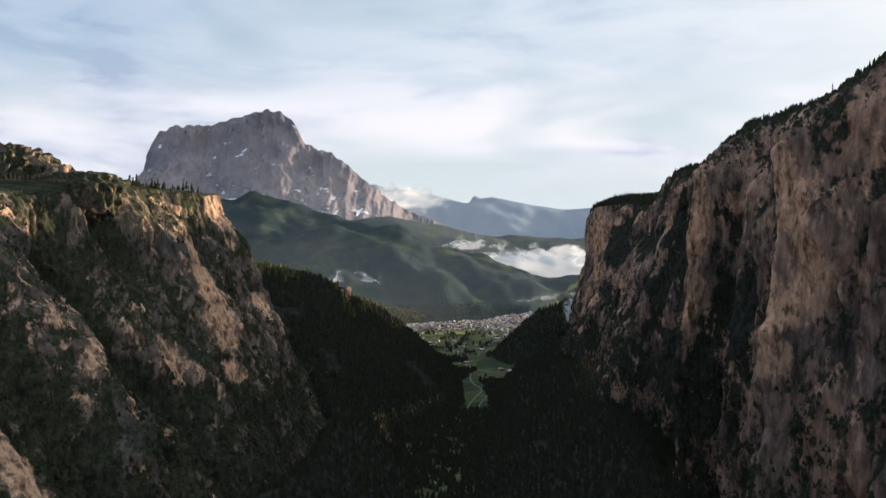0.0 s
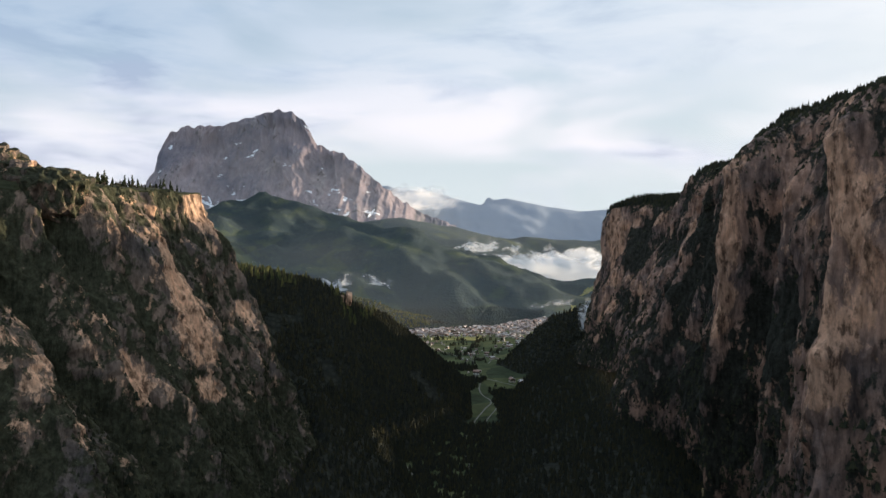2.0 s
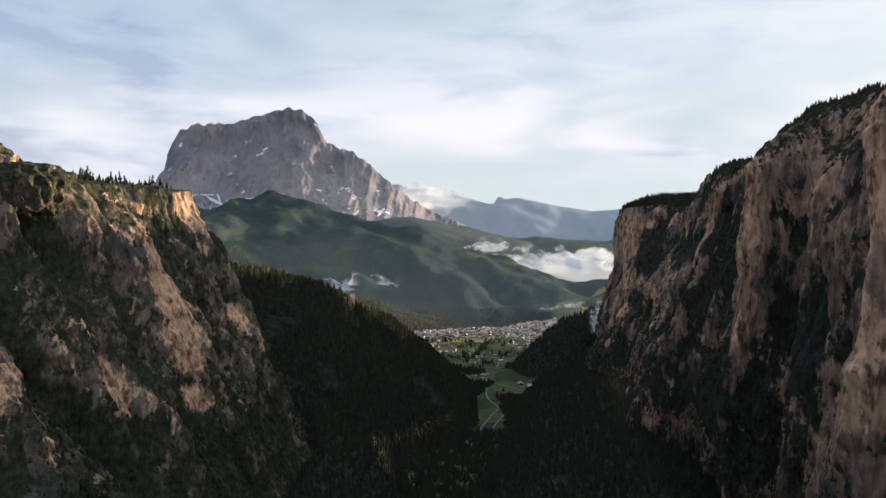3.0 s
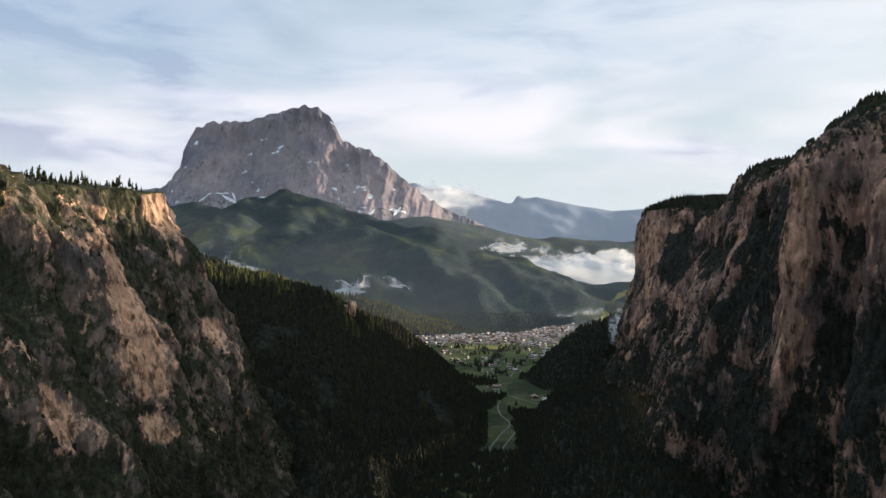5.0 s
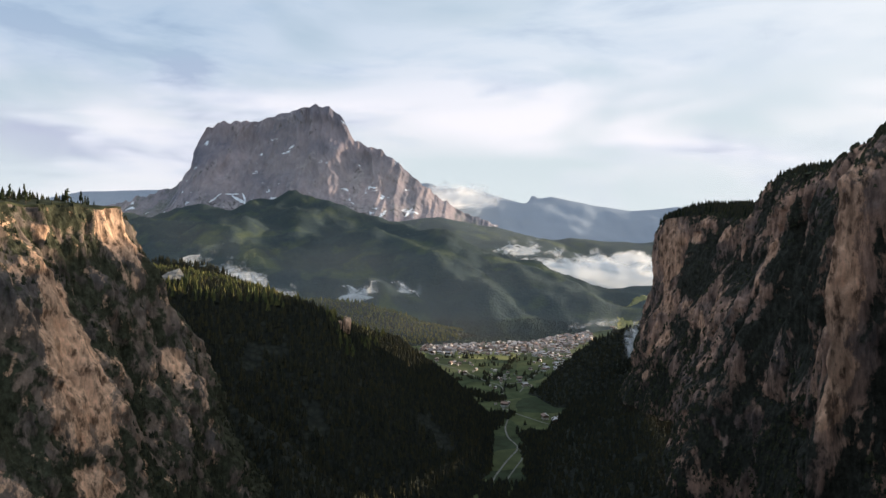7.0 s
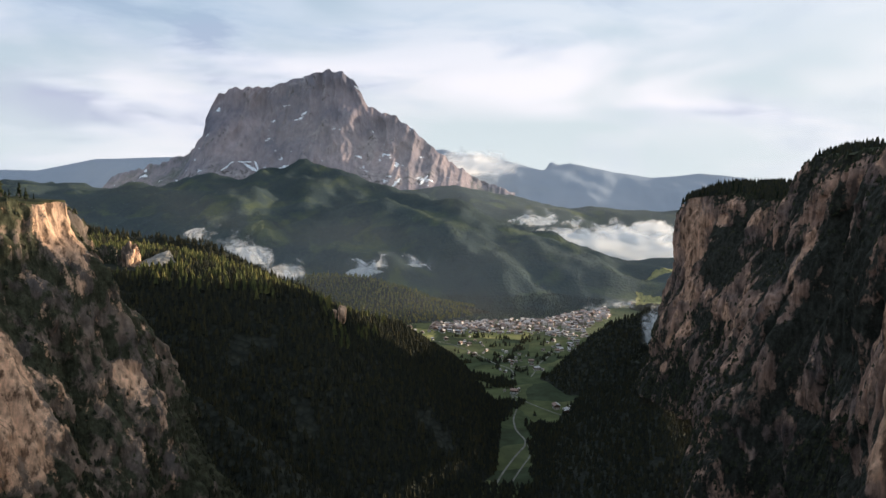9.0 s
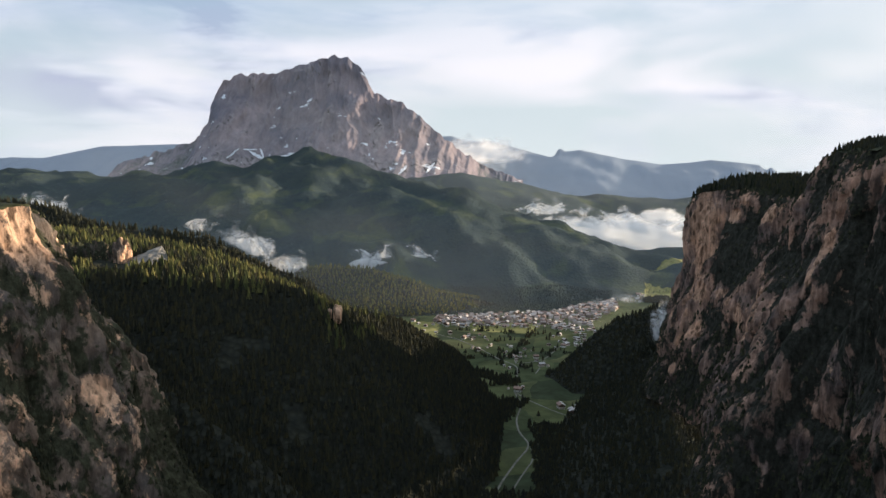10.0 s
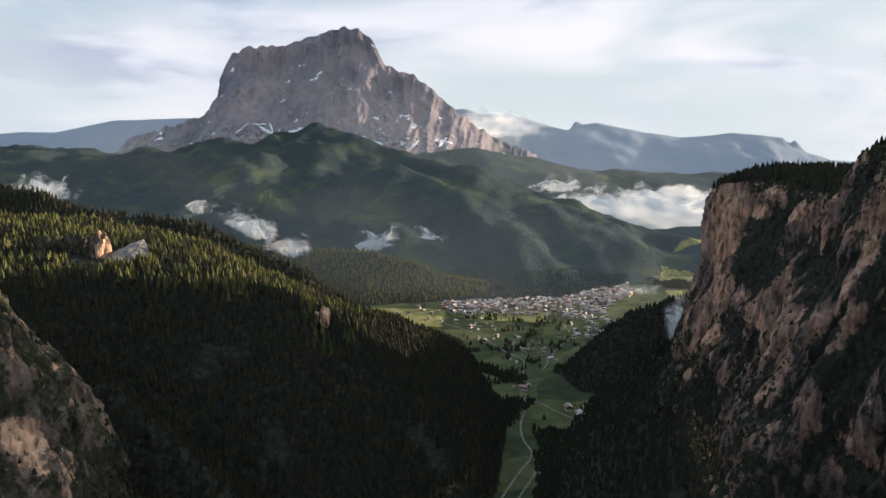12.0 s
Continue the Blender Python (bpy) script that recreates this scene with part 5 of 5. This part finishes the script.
def settlement():
    r = random.Random(17)
    for _ in range(5000):
        if len(built) >= 70:
            break
        x = r.uniform(-135, 200)
        settle(x, 1700 + 2.0 * max(0, x - 150) + r.uniform(0, 42), (0, 1, 3, 4), r.uniform(0.6, 0.95), "white and brown alpine house in the dense village", "village houses", r)
    n = len(built)
    for _ in range(600):
        if len(built) >= n + 60:
            break
        x = r.uniform(85, 185)
        settle(x, r.uniform(1530, 1790) + (x - 85) * 0.5, (0, 1, 3), r.uniform(0.45, 0.7), "white and brown alpine house at the village edge", "village houses", r)
    n = len(built)
    for _ in range(600):
        if len(built) >= n + 34:
            break
        t = r.random()
        x = -75 + 150 * t + r.uniform(-32, 32)
        settle(x, 1625 - 190 * t + r.uniform(-40, 40), (0, 1, 2), r.uniform(0.5, 0.85), "alpine house among the meadows", "scattered houses", r)
    n = len(built)
    for _ in range(200):
        if len(built) >= n + 12:
            break
        settle(r.uniform(-235, -85), r.uniform(1610, 1735), (0, 1, 2), r.uniform(0.6, 0.85), "sunlit alpine house below the wooded knoll", "scattered houses", r)
    n = len(built)
    for _ in range(200):
        if len(built) >= n + 18:
            break
        t = r.random()
        settle(300 + 210 * t + r.uniform(-35, 45), 2080 + 560 * t + r.uniform(-30, 30), (0, 1, 3), r.uniform(0.8, 1.2), "alpine house along the main road", "scattered houses", r)
    for x, y, k, s in ((100, 1232, 1, 1.0), (113, 1208, 3, 0.95), (128, 1196, 0, 0.9), (133, 1214, 2, 0.9), (120, 1240, 0, 0.7), (44, 1296, 1, 0.95), (50, 1310, 0, 0.8), (30, 1304, 2, 0.6), (92, 1120, 2, 0.6), (98, 1130, 2, 0.5), (28, 1405, 0, 0.8), (20, 1418, 2, 0.8), (45, 1428, 2, 0.7)):
        settle(x, y, (k,), s, "grey-roofed farmhouse among dark trees", "farmsteads", r)


settlement()


def far_houses(count, seed):
    """The far rows of the village, too many and too small to tell apart: joined houses with gable roofs."""
    rs = random.Random(seed)
    spots, V, F, M = [], [], [], []
    for _ in range(count * 30):
        if len(spots) >= count:
            break
        x = rs.uniform(-135, 250)
        low, top = 1738 + 1.9 * max(0, x - 150), 1790 + 0.3 * (x + 130) + 0.9 * max(0, x - 100)
        y = rs.uniform(low, max(low + 40, top))
        if any((x - a) ** 2 + (y - b) ** 2 < 42 for a, b in spots) or any((x - a) ** 2 + (y - b) ** 2 < 60 for a, b in built):
            continue
        spots.append((x, y))
        w, d, h = rs.uniform(2.6, 4.4), rs.uniform(3.2, 5.6), rs.uniform(3.6, 6.8)
        rise, e, turn = 0.5 * w, 0.6, radians(rs.choice((0, 90)) + rs.uniform(-28, 28))
        z0 = float(ground_z(x, y))
        body = [(-w, -d, -2), (w, -d, -2), (w, d, -2), (-w, d, -2), (-w, -d, h), (w, -d, h), (w, d, h), (-w, d, h), (0, -d, h + rise), (0, d, h + rise)]
        walls = [(0, 1, 5, 4), (1, 2, 6, 5), (2, 3, 7, 6), (3, 0, 4, 7), (4, 5, 8, 8), (6, 7, 9, 9)]
        roof = []
        for sgn in (-1, 1):
            xo, zo = sgn * (w + e), h - e * rise / w
            roof += [(0, -d - e, h + rise + 0.1), (xo, -d - e, zo + 0.1), (xo, d + e, zo + 0.1), (0, d + e, h + rise + 0.1), (0, -d - e, h + rise + 0.4), (xo, -d - e, zo + 0.4), (xo, d + e, zo + 0.4), (0, d + e, h + rise + 0.4)]
        slab = [(0, 1, 2, 3), (4, 5, 6, 7), (0, 1, 5, 4), (1, 2, 6, 5), (2, 3, 7, 6)]
        k = len(V)
        for px, py, pz in body + roof:
            V.append((x + px * math.cos(turn) - py * math.sin(turn), y + px * math.sin(turn) + py * math.cos(turn), z0 + pz))
        for f in walls:
            F.append(tuple(k + i for i in dict.fromkeys(f))); M.append(0)
        for q in (10, 18):
            for f in slab:
                F.append(tuple(k + q + i for i in f)); M.append(1)
    me = bpy.data.meshes.new("village_houses")
    me.from_pydata(V, [], F)
    me.materials.append(FAR_WALLS)
    me.materials.append(FAR_ROOFS)
    me.polygons.foreach_set("material_index", M)
    me.update()
    return tagged(new("village_houses", me), "dense rows of white and brown village houses", "houses", kind="stuff")


far_houses(260, 61)


# ---- mist ----
def mist(cx, cy, z, wide, high, lean, seed, label, dense=1.0, layers=3, mat=MIST, tilt=0.0):
    """A bank of mist: wavy sheets lying one behind the other against the slope, thinning out on all sides."""
    n, m = 44, 22
    u, v = np.meshgrid(np.linspace(-1, 1, n), np.linspace(0, 1, m))
    thing = new("mist_bank")
    thing.location = (cx, cy, z)
    for k in range(layers):
        f = k / max(1, layers - 1)
        x = u * wide * (1 - 0.12 * f) + wide * 0.14 * fbm(seed + 3 * k, v * 2.0, 0, 2)
        y = v * high * lean + f * 0.35 * wide + 0.16 * wide * fbm(u * 1.5 + seed, v * 1.5, k, 3)
        h = v * high * (1 + 0.35 * fbm(u * 2.2 + seed, 4.4, k * 0.7, 4))
        h = h + tilt * x
        V = np.stack([x, y, h], 2).reshape(-1, 3)
        me = mesh_of("mist_layer", V, grid_faces(m, n), mat)
        fade = np.clip(1 - np.abs(u) ** 2.2, 0, 1) * np.clip(v / 0.25, 0, 1) * np.clip((1 - v) / 0.6, 0, 1)
        set_values(me, "fade", fade * dense)
        new("mist_layer", me).parent = thing
    return tagged(thing, label, "mist", "mist banks")


fog = "bright white fog bank filling the side valley"
mist(330, 2900, -10, 390, 160, 0.5, 1.0, fog, 1.9, 3, FOG)
mist(640, 3120, 10, 430, 165, 0.5, 2.0, fog, 1.9, 2, FOG)
wisp = "white wisp of mist drifting over the wooded slope"
mist(-556, 1800, 112, 84, 62, 0.5, 3.0, wisp, 1.1, 3, MIST, -0.45)
mist(-485, 1815, 70, 75, 60, 0.5, 3.5, wisp, 0.95, 3, MIST, -0.2)
mist(-700, 1850, 150, 60, 60, 0.5, 4.0, wisp, 0.8, 2)
mist(-350, 2000, 46, 85, 70, 1.2, 5.0, wisp, 1.05, 3, MIST, 0.2)
mist(-228, 2050, 54, 62, 58, 1.2, 6.0, wisp, 0.95, 3, MIST, -0.25)
mist(-470, 2440, 172, 110, 50, 1.6, 7.0, "thin grey mist on the ridge's flank", 0.85, 2)
mist(-350, 2400, 125, 120, 52, 1.6, 8.0, "thin grey mist on the ridge's flank", 0.75, 2)
mist(-1150, 1900, 160, 130, 90, 0.6, 9.0, "pale mist behind the wooded hill", 0.95, 3)
mist(100, 2780, 140, 170, 80, 0.5, 10.0, "thin grey mist over the side valley", 0.85, 2)
mist(-260, 4080, 320, 340, 200, 0.4, 11.0, "thin cloud clinging to the far ridge", 1.35, 2, CLOUD)
mist(228, 1286, 66, 26, 84, 0.3, 13.6, "thin mist at the foot of the shaded cliff", 0.9, 3, MIST, 0.9)
mist(205, 1440, 96, 60, 22, 0.6, 14.2, "thin mist along the wooded spur", 0.75, 2, MIST, 0.1)
for bank in (mist(-500, 1690, -30, 1500, 430, 0.5, 15.0, "thin blue haze before the wooded ridge", 1.0, 1, HAZE), mist(-500, 3080, 60, 2600, 900, 0.1, 16.0, "thin haze before the high peak", 1.1, 1, HAZE)):
    tagged(bank, kind="structure")
